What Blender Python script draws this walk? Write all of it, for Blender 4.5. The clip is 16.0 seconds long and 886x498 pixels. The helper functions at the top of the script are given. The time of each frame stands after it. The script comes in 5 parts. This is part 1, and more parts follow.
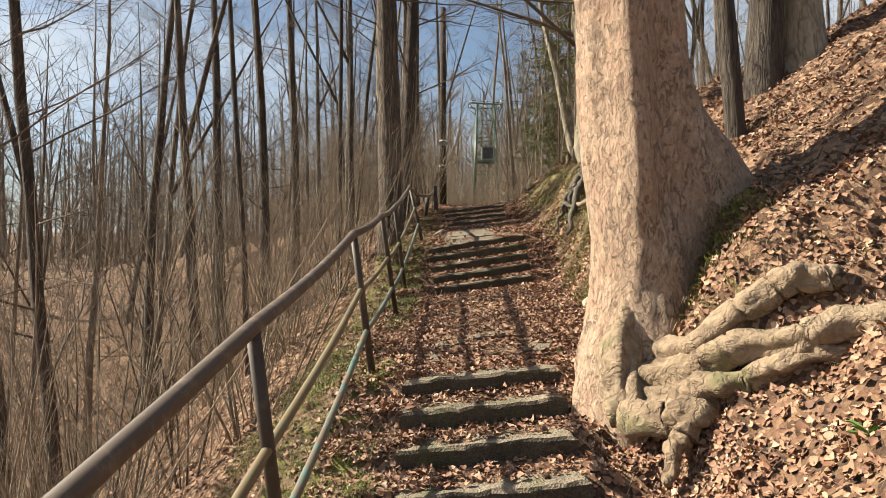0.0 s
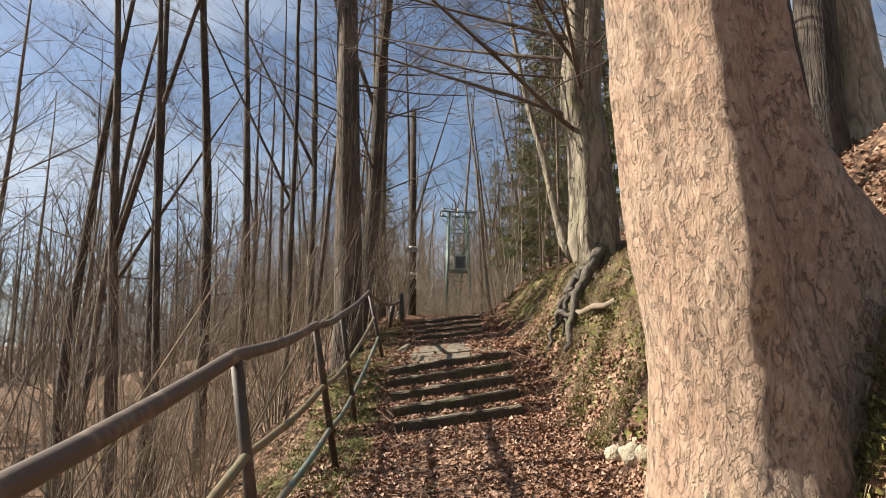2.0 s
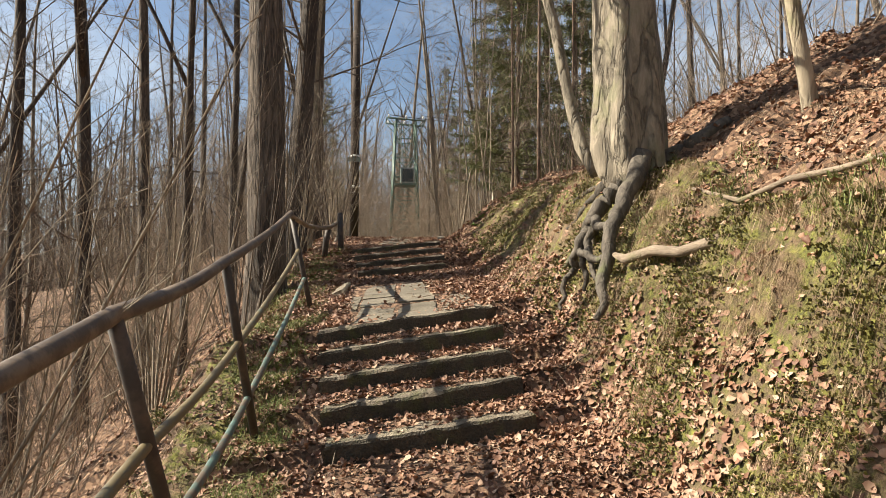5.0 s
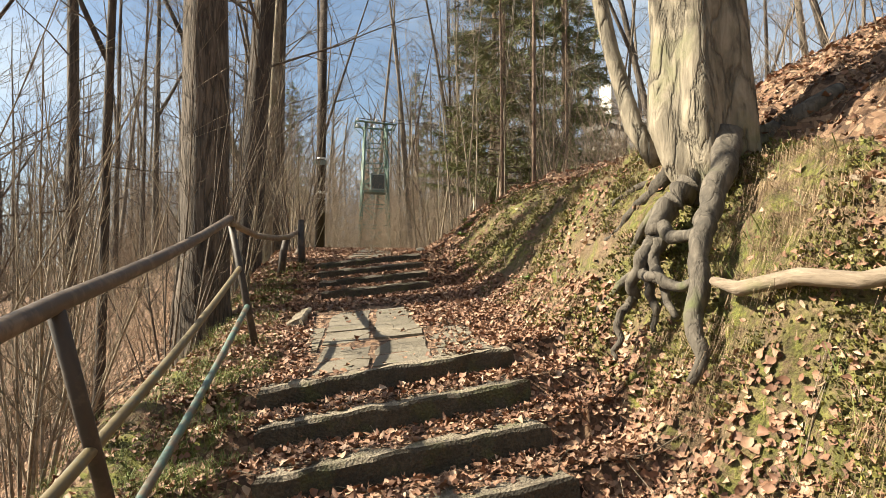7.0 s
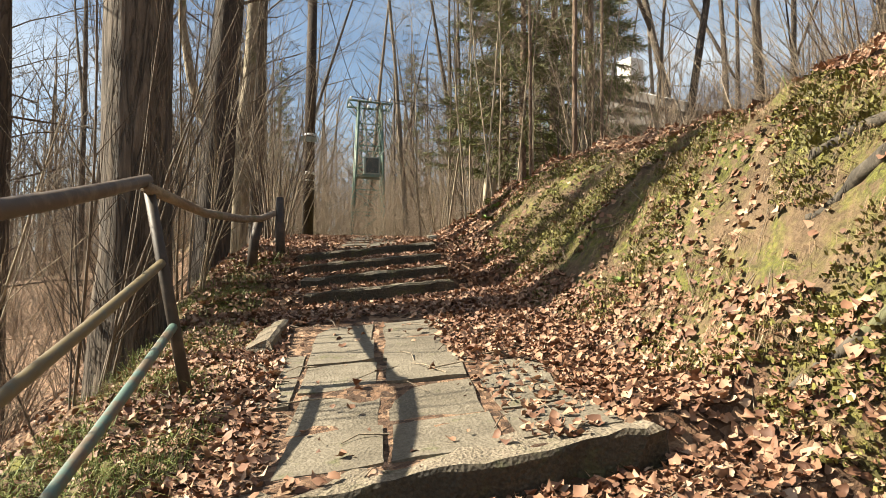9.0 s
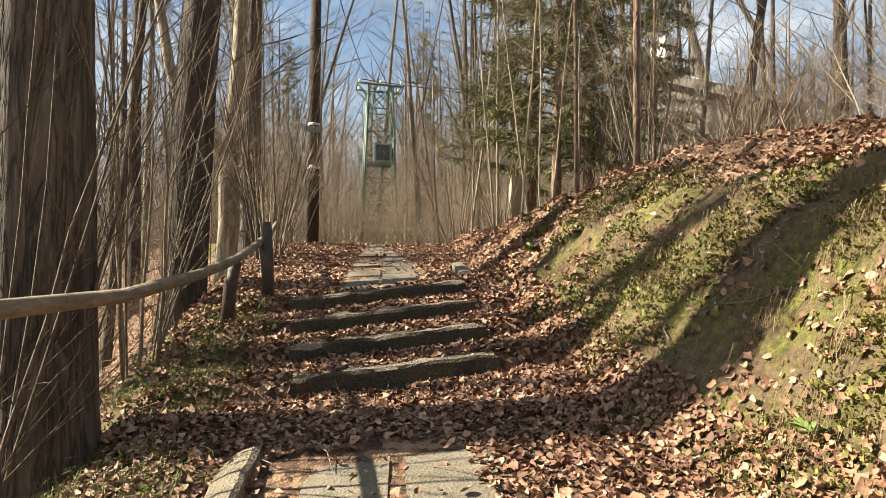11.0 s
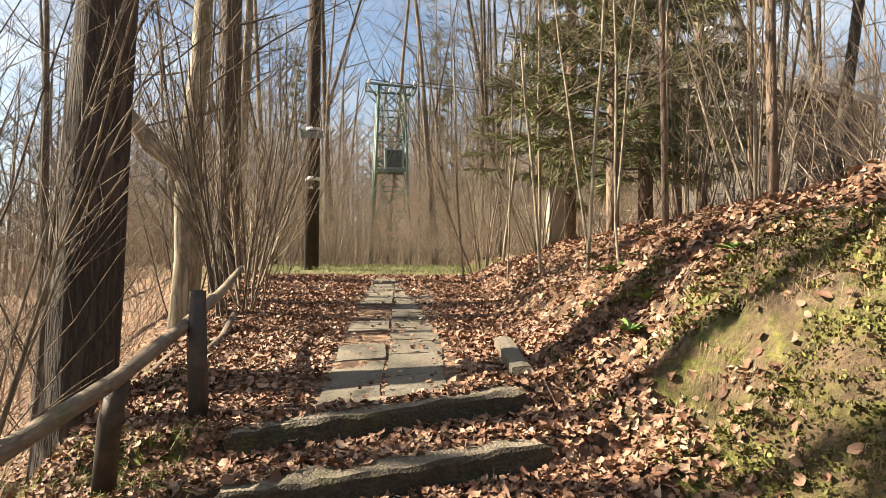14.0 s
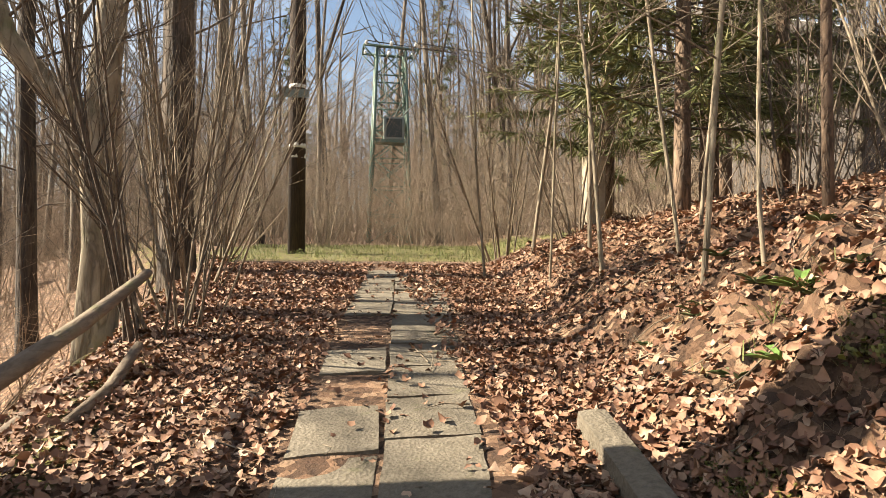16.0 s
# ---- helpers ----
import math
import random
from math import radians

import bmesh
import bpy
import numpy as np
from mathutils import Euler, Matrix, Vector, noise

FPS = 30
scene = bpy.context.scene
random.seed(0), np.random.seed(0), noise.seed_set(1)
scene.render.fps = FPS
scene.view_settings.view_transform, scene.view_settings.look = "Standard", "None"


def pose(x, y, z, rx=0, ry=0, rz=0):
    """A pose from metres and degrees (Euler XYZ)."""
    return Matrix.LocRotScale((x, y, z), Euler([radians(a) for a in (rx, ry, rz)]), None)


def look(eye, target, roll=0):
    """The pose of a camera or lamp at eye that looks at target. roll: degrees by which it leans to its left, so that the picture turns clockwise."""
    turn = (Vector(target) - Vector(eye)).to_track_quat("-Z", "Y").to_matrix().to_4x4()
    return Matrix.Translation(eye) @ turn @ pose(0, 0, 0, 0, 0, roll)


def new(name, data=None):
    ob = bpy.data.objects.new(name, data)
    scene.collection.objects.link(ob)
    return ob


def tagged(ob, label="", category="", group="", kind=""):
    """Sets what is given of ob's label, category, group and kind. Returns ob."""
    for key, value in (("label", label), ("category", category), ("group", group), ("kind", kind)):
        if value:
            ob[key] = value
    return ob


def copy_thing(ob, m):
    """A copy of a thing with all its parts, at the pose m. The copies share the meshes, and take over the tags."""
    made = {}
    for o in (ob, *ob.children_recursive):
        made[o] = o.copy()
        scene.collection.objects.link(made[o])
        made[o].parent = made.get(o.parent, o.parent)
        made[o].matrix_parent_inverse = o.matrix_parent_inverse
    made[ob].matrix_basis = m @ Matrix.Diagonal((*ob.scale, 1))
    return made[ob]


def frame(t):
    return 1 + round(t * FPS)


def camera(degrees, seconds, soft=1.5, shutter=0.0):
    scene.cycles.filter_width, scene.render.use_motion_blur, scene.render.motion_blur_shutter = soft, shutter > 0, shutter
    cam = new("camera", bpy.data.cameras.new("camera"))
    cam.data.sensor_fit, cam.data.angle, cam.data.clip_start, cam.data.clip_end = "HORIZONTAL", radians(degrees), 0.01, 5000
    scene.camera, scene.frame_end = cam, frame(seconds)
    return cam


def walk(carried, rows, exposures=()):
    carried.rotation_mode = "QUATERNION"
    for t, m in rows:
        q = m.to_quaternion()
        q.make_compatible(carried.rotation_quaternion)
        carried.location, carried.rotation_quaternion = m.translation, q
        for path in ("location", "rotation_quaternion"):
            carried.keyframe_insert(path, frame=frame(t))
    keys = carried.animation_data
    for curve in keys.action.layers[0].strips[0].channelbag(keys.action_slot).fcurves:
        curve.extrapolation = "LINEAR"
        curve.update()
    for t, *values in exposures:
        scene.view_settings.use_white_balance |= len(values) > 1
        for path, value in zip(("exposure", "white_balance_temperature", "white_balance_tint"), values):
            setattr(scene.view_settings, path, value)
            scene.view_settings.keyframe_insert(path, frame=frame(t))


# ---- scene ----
cam = camera(65.7, 16.0, soft=0.55)
METRES, EYE, TILT, LEAN, TURN = 16.0, 1.45, 2.0, 0.0, 0.0
ROWS = [
    (0.0, 0.0, 0.0, 0.0, -0.0, 0.0, -0.0),
    (0.5, 0.0014, 0.0336, 0.0017, -1.48, 1.97, 0.06),
    (1.0, 0.0003, 0.0679, 0.0025, 0.15, 4.55, 0.16),
    (1.5, 0.0024, 0.1023, 0.0025, -3.61, 6.88, -0.06),
    (2.0, 0.0061, 0.1397, 0.0054, -2.34, 9.4, 0.04),
    (2.5, 0.0017, 0.1771, 0.0067, -1.47, 10.45, -0.04),
    (3.0, 0.0062, 0.2197, 0.004, -2.68, 12.34, 0.14),
    (3.5, 0.0056, 0.2594, 0.0053, -1.45, 12.42, -0.16),
    (4.0, 0.0059, 0.2904, 0.0147, -5.95, 5.73, -0.44),
    (6.5, 0.0058, 0.414, 0.0421, -8.49, 1.27, -0.64),
    (7.0, 0.0089, 0.4531, 0.041, -9.84, 3.04, -0.44),
    (7.5, 0.0035, 0.4909, 0.0419, -5.16, 2.85, -0.46),
    (8.0, 0.004, 0.5213, 0.046, -7.33, 0.64, -0.57),
    (8.5, 0.0139, 0.556, 0.0498, -10.35, 3.94, -0.87),
    (9.0, 0.0126, 0.5946, 0.0464, -10.6, 2.22, -0.86),
    (9.5, 0.0147, 0.6253, 0.0535, -11.83, 0.18, -0.92),
    (10.0, 0.017, 0.6544, 0.0632, -9.48, 1.1, -1.02),
    (12.5, 0.0223, 0.7588, 0.1017, -10.17, -0.66, -0.43),
    (13.0, 0.0247, 0.7851, 0.1022, -9.68, -0.66, -0.37),
    (13.5, 0.0298, 0.8133, 0.1036, -11.51, -0.27, -0.5),
    (14.0, 0.034, 0.8461, 0.1108, -8.63, 0.77, -0.54),
    (14.5, 0.032, 0.8788, 0.1137, -4.07, 0.29, -0.25),
    (15.0, 0.0394, 0.9097, 0.1157, -6.52, 0.0, -0.12),
    (15.5, 0.043, 0.9445, 0.1149, -7.81, 1.3, -0.54),
    (16.0, 0.0444, 0.9776, 0.118, -8.64, -1.31, -0.66),
]
walk(cam, [(t, pose(0, 0, EYE, TILT, LEAN, TURN) @ pose(METRES * x, METRES * y, METRES * z, 90 + pitch, roll, yaw)) for t, x, y, z, yaw, pitch, roll in ROWS],
     exposures=[(0.0, 1.45, 6900, 8), (2.0, 1.35, 6600, 10), (3.5, 1.32, 6600, 10), (7.0, 1.76, 7000, 6), (10.0, 1.76, 7000, 6), (12.5, 2.05, 7200, 8), (16.0, 1.9, 7200, 10)])

# ---- light ----
SUN_EL = radians(37.0)
sun_dir = Vector((-math.cos(SUN_EL) * 0.974, math.cos(SUN_EL) * 0.226, math.sin(SUN_EL)))
world = bpy.data.worlds.new("sky")
scene.world = world
world.use_nodes = True
wn = world.node_tree.nodes
sky = wn.new("ShaderNodeTexSky")
sky.sky_type, sky.sun_disc = "NISHITA", False
sky.sun_elevation = SUN_EL
sky.sun_rotation = math.atan2(sun_dir.x, sun_dir.y)
sky.air_density, sky.dust_density, sky.ozone_density = 1.0, 1.2, 1.5
wtc = wn.new("ShaderNodeTexCoord")
wmap = wn.new("ShaderNodeMapping")
wmap.inputs["Scale"].default_value = (1.2, 1.2, 4.0)
cloud = wn.new("ShaderNodeTexNoise")
cloud.inputs["Scale"].default_value, cloud.inputs["Detail"].default_value = 2.2, 5.0
cramp = wn.new("ShaderNodeValToRGB")
cramp.color_ramp.elements[0].position, cramp.color_ramp.elements[1].position = 0.40, 0.80
cmix = wn.new("ShaderNodeMixRGB")
cmix.inputs[2].default_value = (5.6, 6.2, 6.9, 1)
wl = world.node_tree.links
wl.new(wtc.outputs["Generated"], wmap.inputs["Vector"])
wl.new(wmap.outputs[0], cloud.inputs["Vector"])
wl.new(cloud.outputs["Fac"], cramp.inputs[0])
wl.new(cramp.outputs[0], cmix.inputs[0])
wl.new(sky.outputs[0], cmix.inputs[1])
wl.new(cmix.outputs[0], wn["Background"].inputs[0])
wn["Background"].inputs[1].default_value = 0.052
sun = new("sun", bpy.data.lights.new("sun", "SUN"))
sun.data.energy, sun.data.angle, sun.data.color = 5.0, radians(0.6), (1.0, 0.91, 0.775)
sun.matrix_world = look((-30, 5, 30), Vector((-30, 5, 30)) - sun_dir)


# ---- materials ----
def material(name, rough=0.85, metal=0.0):
    m = bpy.data.materials.new(name)
    m.use_nodes = True
    nt = m.node_tree
    b = nt.nodes["Principled BSDF"]
    b.inputs["Roughness"].default_value, b.inputs["Metallic"].default_value = rough, metal
    return m, nt, b


def tex_coord(nt, scale=(1, 1, 1)):
    tc = nt.nodes.new("ShaderNodeNewGeometry")
    mp = nt.nodes.new("ShaderNodeMapping")
    mp.inputs["Scale"].default_value = scale
    nt.links.new(tc.outputs["Position"], mp.inputs["Vector"])
    return mp.outputs[0]


def obj_coord(nt, scale=(1, 1, 1)):
    tc = nt.nodes.new("ShaderNodeTexCoord")
    mp = nt.nodes.new("ShaderNodeMapping")
    mp.inputs["Scale"].default_value = scale
    nt.links.new(tc.outputs["Object"], mp.inputs["Vector"])
    return mp.outputs[0]


def noise_node(nt, vec, scale, detail=6.0, rough=0.6, dist=0.0):
    n = nt.nodes.new("ShaderNodeTexNoise")
    n.inputs["Scale"].default_value, n.inputs["Detail"].default_value = scale, detail
    n.inputs["Roughness"].default_value, n.inputs["Distortion"].default_value = rough, dist
    nt.links.new(vec, n.inputs["Vector"])
    return n.outputs["Fac"]


def ramp(nt, fac, stops):
    r = nt.nodes.new("ShaderNodeValToRGB")
    els = r.color_ramp.elements
    while len(els) < len(stops):
        els.new(0.5)
    for e, (p, c) in zip(els, stops):
        e.position = p
        e.color = (*c, 1) if len(c) == 3 else c
    nt.links.new(fac, r.inputs[0])
    return r.outputs[0]


def mix(nt, fac, a, b, mode="MIX"):
    n = nt.nodes.new("ShaderNodeMixRGB")
    n.blend_type = mode
    for k, v in ((0, fac), (1, a), (2, b)):
        if isinstance(v, (int, float)):
            n.inputs[k].default_value = v
        elif isinstance(v, tuple):
            n.inputs[k].default_value = (*v, 1)
        else:
            nt.links.new(v, n.inputs[k])
    return n.outputs[0]


def math_node(nt, op, a, b):
    n = nt.nodes.new("ShaderNodeMath")
    n.operation = op
    for k, v in ((0, a), (1, b)):
        if isinstance(v, (int, float)):
            n.inputs[k].default_value = v
        else:
            nt.links.new(v, n.inputs[k])
    return n.outputs[0]


def bump(nt, b, height, strength=0.5, dist=0.02):
    n = nt.nodes.new("ShaderNodeBump")
    n.inputs["Strength"].default_value, n.inputs["Distance"].default_value = strength, dist
    nt.links.new(height, n.inputs["Height"])
    nt.links.new(n.outputs[0], b.inputs["Normal"])


def bark_material(name, dark, mid, light, ridges=(9, 9, 1.6), depth=0.03, moss=0.0, strength=0.8, cracks=0.7):
    m, nt, b = material(name, 0.9)
    v = obj_coord(nt, ridges)
    w = obj_coord(nt)
    fine = noise_node(nt, v, 2.2, 8, 0.65, 0.6)
    big = noise_node(nt, w, 1.3, 4, 0.5)
    line = noise_node(nt, v, 1.15, 4, 0.55, 0.5)
    crack = ramp(nt, math_node(nt, "ABSOLUTE", math_node(nt, "SUBTRACT", line, 0.5), 0.0), [(0.0, (0, 0, 0)), (0.045, (0.75, 0.75, 0.75)), (0.1, (1, 1, 1))])
    col = ramp(nt, fine, [(0.28, dark), (0.5, mid), (0.74, light)])
    col = mix(nt, ramp(nt, big, [(0.35, (0, 0, 0)), (0.7, (1, 1, 1))]), col, mix(nt, 0.55, col, light))
    if moss:
        mm = ramp(nt, noise_node(nt, w, 2.6, 5), [(0.62 - 0.25 * moss, (0, 0, 0)), (0.75, (1, 1, 1))])
        col = mix(nt, mm, col, mix(nt, fine, (0.05, 0.07, 0.02), (0.16, 0.17, 0.06)))
    col = mix(nt, mix(nt, cracks, (1, 1, 1), crack), dark, col)
    nt.links.new(col, b.inputs["Base Color"])
    bump(nt, b, mix(nt, 1 - 0.7 * cracks, crack, fine), strength, depth)
    return m


BARK_GREY = bark_material("bark_grey", (0.012, 0.009, 0.007), (0.06, 0.046, 0.034), (0.20, 0.157, 0.12), (12, 12, 1.4), 0.05)
BARK_DARK = bark_material("bark_dark", (0.018, 0.013, 0.01), (0.045, 0.034, 0.026), (0.105, 0.082, 0.062), (14, 14, 1.8), 0.04)
BARK_WOOD = bark_material("bark_wood", (0.05, 0.04, 0.03), (0.15, 0.12, 0.09), (0.28, 0.23, 0.175), (12, 12, 1.8), 0.03)
BARK_PALE = bark_material("bark_pale", (0.10, 0.08, 0.055), (0.26, 0.215, 0.15), (0.42, 0.36, 0.27), (6, 6, 1.5), 0.02, 0.35)
BARK_ROOTY = bark_material("bark_rooty", (0.05, 0.042, 0.03), (0.17, 0.145, 0.105), (0.33, 0.28, 0.21), (7, 7, 1.6), 0.04, 0.45)
BARK_PINE = bark_material("bark_pine", (0.045, 0.03, 0.02), (0.15, 0.10, 0.068), (0.30, 0.215, 0.15), (10, 10, 3), 0.03)
TWIG = bark_material("twig", (0.03, 0.023, 0.017), (0.09, 0.069, 0.051), (0.20, 0.155, 0.115), (20, 20, 6), 0.005)
TWIG_PALE = bark_material("twig_pale", (0.07, 0.055, 0.038), (0.19, 0.15, 0.105), (0.36, 0.295, 0.215), (20, 20, 6), 0.005)


BRUSH = bark_material("brushwood", (0.11, 0.082, 0.056), (0.25, 0.19, 0.135), (0.42, 0.335, 0.25), (20, 20, 6), 0.005)


def plane_bark():
    """Tan, flaking bark: pinkish plates with dark vertical cracks."""
    m, nt, b = material("bark_flaking", 0.85)
    w = obj_coord(nt)
    v = obj_coord(nt, (1, 1, 0.55))
    line = noise_node(nt, v, 19.0, 5, 0.6, 0.2)
    gate = ramp(nt, noise_node(nt, w, 11.0, 5, 0.6), [(0.47, (0, 0, 0)), (0.53, (1, 1, 1))])
    crack = ramp(nt, math_node(nt, "ABSOLUTE", math_node(nt, "SUBTRACT", line, 0.52), 0.0), [(0.0, (0, 0, 0)), (0.018, (0.55, 0.55, 0.55)), (0.04, (1, 1, 1))])
    crack = mix(nt, gate, (1, 1, 1), crack)
    plate = ramp(nt, line, [(0.44, (0, 0, 0)), (0.5, (0.7, 0.7, 0.7)), (0.66, (1, 1, 1))])
    fine = noise_node(nt, v, 26, 8, 0.7, 0.8)
    big = noise_node(nt, w, 2.2, 5)
    col = ramp(nt, fine, [(0.3, (0.19, 0.13, 0.09)), (0.5, (0.33, 0.24, 0.17)), (0.72, (0.48, 0.37, 0.275))])
    col = mix(nt, ramp(nt, big, [(0.4, (0, 0, 0)), (0.65, (1, 1, 1))]), col, mix(nt, 0.55, col, (0.33, 0.205, 0.135)))
    col = mix(nt, mix(nt, 0.5, (1, 1, 1), crack), (0.11, 0.075, 0.05), col)
    col = mix(nt, ramp(nt, noise_node(nt, w, 5.0, 5, 0.65), [(0.5, (0, 0, 0)), (0.72, (0.6, 0.6, 0.6))]), col, (0.26, 0.15, 0.10))
    nt.links.new(col, b.inputs["Base Color"])
    h = mix(nt, 0.45, mix(nt, 0.4, crack, plate), fine)
    bump(nt, b, h, 1.0, 0.045)
    return m


BARK_FLAKE = plane_bark()
ROOT_TAN = bark_material("root_tan", (0.075, 0.052, 0.033), (0.215, 0.155, 0.10), (0.37, 0.28, 0.19), (6, 6, 6), 0.05, 0.12, 1.0, 0.3)
ROOT_GREY = bark_material("root_grey", (0.014, 0.012, 0.009), (0.055, 0.046, 0.035), (0.16, 0.135, 0.105), (9, 9, 4), 0.02, 0.2, 0.7, 0.4)


def leaf_material(name, stops):
    m, nt, b = material(name, 0.7)
    g = nt.nodes.new("ShaderNodeNewGeometry")
    col = ramp(nt, g.outputs["Random Per Island"], stops)
    n = noise_node(nt, tex_coord(nt), 60, 3)
    col = mix(nt, math_node(nt, "MULTIPLY", n, 0.55), col, (0.10, 0.045, 0.022))
    nt.links.new(col, b.inputs["Base Color"])
    return m


LEAF = leaf_material("dry_leaf", [(0.0, (0.095, 0.042, 0.025)), (0.3, (0.205, 0.098, 0.056)), (0.6, (0.32, 0.175, 0.105)), (0.85, (0.42, 0.26, 0.165)), (1.0, (0.55, 0.395, 0.28))])
GRASS_DRY = leaf_material("dry_grass", [(0.0, (0.12, 0.078, 0.04)), (0.5, (0.27, 0.19, 0.105)), (1.0, (0.43, 0.32, 0.20))])
GRASS_GREEN = leaf_material("green_grass", [(0.0, (0.07, 0.12, 0.02)), (0.5, (0.13, 0.20, 0.035)), (1.0, (0.26, 0.27, 0.08))])
MOSS = leaf_material("moss_tuft", [(0.0, (0.04, 0.048, 0.01)), (0.5, (0.115, 0.125, 0.022)), (1.0, (0.25, 0.25, 0.05))])
WEED = leaf_material("green_weed", [(0.0, (0.05, 0.14, 0.02)), (1.0, (0.13, 0.28, 0.05))])
IVY = leaf_material("dark_ivy", [(0.0, (0.02, 0.05, 0.012)), (1.0, (0.06, 0.12, 0.03))])
NEEDLE = leaf_material("needles", [(0.0, (0.06, 0.095, 0.03)), (0.6, (0.13, 0.175, 0.05)), (1.0, (0.24, 0.255, 0.09))])
NEEDLE_PINE = leaf_material("pine_needles", [(0.0, (0.035, 0.05, 0.02)), (0.6, (0.07, 0.085, 0.035)), (1.0, (0.14, 0.13, 0.06))])


def ground_material():
    m, nt, b = material("forest_floor", 0.95)
    w = tex_coord(nt)
    big, mid_n, fine = noise_node(nt, w, 0.8, 5), noise_node(nt, w, 6, 6, 0.65), noise_node(nt, w, 34, 6, 0.7)
    vo = nt.nodes.new("ShaderNodeTexVoronoi")
    vo.inputs["Scale"].default_value = 24.0
    nt.links.new(w, vo.inputs["Vector"])
    sep = nt.nodes.new("ShaderNodeSeparateColor")
    nt.links.new(vo.outputs["Color"], sep.inputs[0])
    litter = ramp(nt, sep.outputs[0], [(0.0, (0.03, 0.016, 0.01)), (0.35, (0.09, 0.048, 0.028)), (0.7, (0.235, 0.135, 0.08)), (1.0, (0.42, 0.28, 0.18))])
    litter = mix(nt, 0.28, litter, ramp(nt, fine, [(0.3, (0.035, 0.02, 0.012)), (0.7, (0.28, 0.16, 0.09))]))
    soil = ramp(nt, mid_n, [(0.3, (0.055, 0.034, 0.02)), (0.55, (0.14, 0.09, 0.052)), (0.75, (0.255, 0.175, 0.10))])
    soil = mix(nt, 0.4, soil, ramp(nt, fine, [(0.3, (0.05, 0.032, 0.02)), (0.7, (0.30, 0.21, 0.12))]))
    moss = ramp(nt, mix(nt, 0.5, fine, noise_node(nt, w, 11, 5, 0.7)), [(0.34, (0.03, 0.026, 0.01)), (0.48, (0.10, 0.10, 0.022)), (0.64, (0.235, 0.235, 0.045))])
    bare = ramp(nt, noise_node(nt, w, 13, 5, 0.7), [(0.38, (0, 0, 0)), (0.52, (1, 1, 1))])
    at = nt.nodes.new("ShaderNodeAttribute")
    at.attribute_name = "cover"
    sp = nt.nodes.new("ShaderNodeSeparateColor")
    nt.links.new(at.outputs["Color"], sp.inputs[0])
    lit_f = ramp(nt, math_node(nt, "ADD", math_node(nt, "MULTIPLY", mid_n, 0.8), math_node(nt, "SUBTRACT", sp.outputs[0], 0.4)), [(0.42, (0, 0, 0)), (0.58, (1, 1, 1))])
    moss_f = ramp(nt, math_node(nt, "ADD", math_node(nt, "MULTIPLY", noise_node(nt, w, 2.4, 6, 0.65), 1.0), math_node(nt, "SUBTRACT", sp.outputs[1], 0.5)), [(0.45, (0, 0, 0)), (0.6, (1, 1, 1))])
    col = mix(nt, lit_f, soil, litter)
    col = mix(nt, math_node(nt, "MULTIPLY", moss_f, bare), col, moss)
    nt.links.new(col, b.inputs["Base Color"])
    bump(nt, b, mix(nt, 0.5, mid_n, mix(nt, 0.5, fine, sep.outputs[0])), 1.0, 0.11)
    return m


GROUND = ground_material()


def stone_material(name, a, b2, c, moss=0.5, scale=30, relief=0.8):
    m, nt, b = material(name, 0.9)
    w = tex_coord(nt)
    fine, big = noise_node(nt, w, scale, 8, 0.75), noise_node(nt, w, 3.0, 5)
    vo = nt.nodes.new("ShaderNodeTexVoronoi")
    vo.inputs["Scale"].default_value = 70.0
    nt.links.new(w, vo.inputs["Vector"])
    col = ramp(nt, fine, [(0.3, a), (0.5, b2), (0.72, c)])
    oi = nt.nodes.new("ShaderNodeObjectInfo")
    col = mix(nt, math_node(nt, "MULTIPLY", oi.outputs["Random"], 0.3), col, a)
    col = mix(nt, ramp(nt, big, [(0.4, (0, 0, 0)), (0.7, (0.7, 0.7, 0.7))]), col, a)
    mm = ramp(nt, noise_node(nt, w, 4.5, 6, 0.7), [(0.66 - 0.2 * moss, (0, 0, 0)), (0.78, (1, 1, 1))])
    col = mix(nt, mm, col, mix(nt, fine, (0.035, 0.045, 0.012), (0.14, 0.15, 0.04)))
    nt.links.new(col, b.inputs["Base Color"])
    bump(nt, b, mix(nt, 0.5, fine, vo.outputs["Distance"]), relief, 0.02)
    return m


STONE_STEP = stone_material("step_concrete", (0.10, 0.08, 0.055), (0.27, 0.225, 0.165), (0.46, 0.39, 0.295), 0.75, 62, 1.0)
# mossy step concrete again, darkened so the risers' shade is in the colour
STONE_RISER_SHADE = stone_material("step_riser_shade", (0.03, 0.025, 0.017), (0.075, 0.062, 0.042), (0.15, 0.122, 0.085), 0.7, 55, 1.0)
SLAB = stone_material("slab_concrete", (0.09, 0.075, 0.052), (0.17, 0.147, 0.11), (0.25, 0.218, 0.168), 0.35, 38, 0.5)


def worn_paint(name, paint, wear, rough=0.55, metal=0.0, cover=0.5):
    m, nt, b = material(name, rough, metal)
    w = tex_coord(nt)
    n, f = noise_node(nt, w, 7, 7, 0.7), noise_node(nt, w, 60, 4)
    col = mix(nt, ramp(nt, n, [(cover, (0, 0, 0)), (cover + 0.12, (1, 1, 1))]), paint, wear)
    col = mix(nt, math_node(nt, "MULTIPLY", f, 0.4), col, (0.05, 0.04, 0.03))
    nt.links.new(col, b.inputs["Base Color"])
    bump(nt, b, n, 0.4, 0.006)
    return m


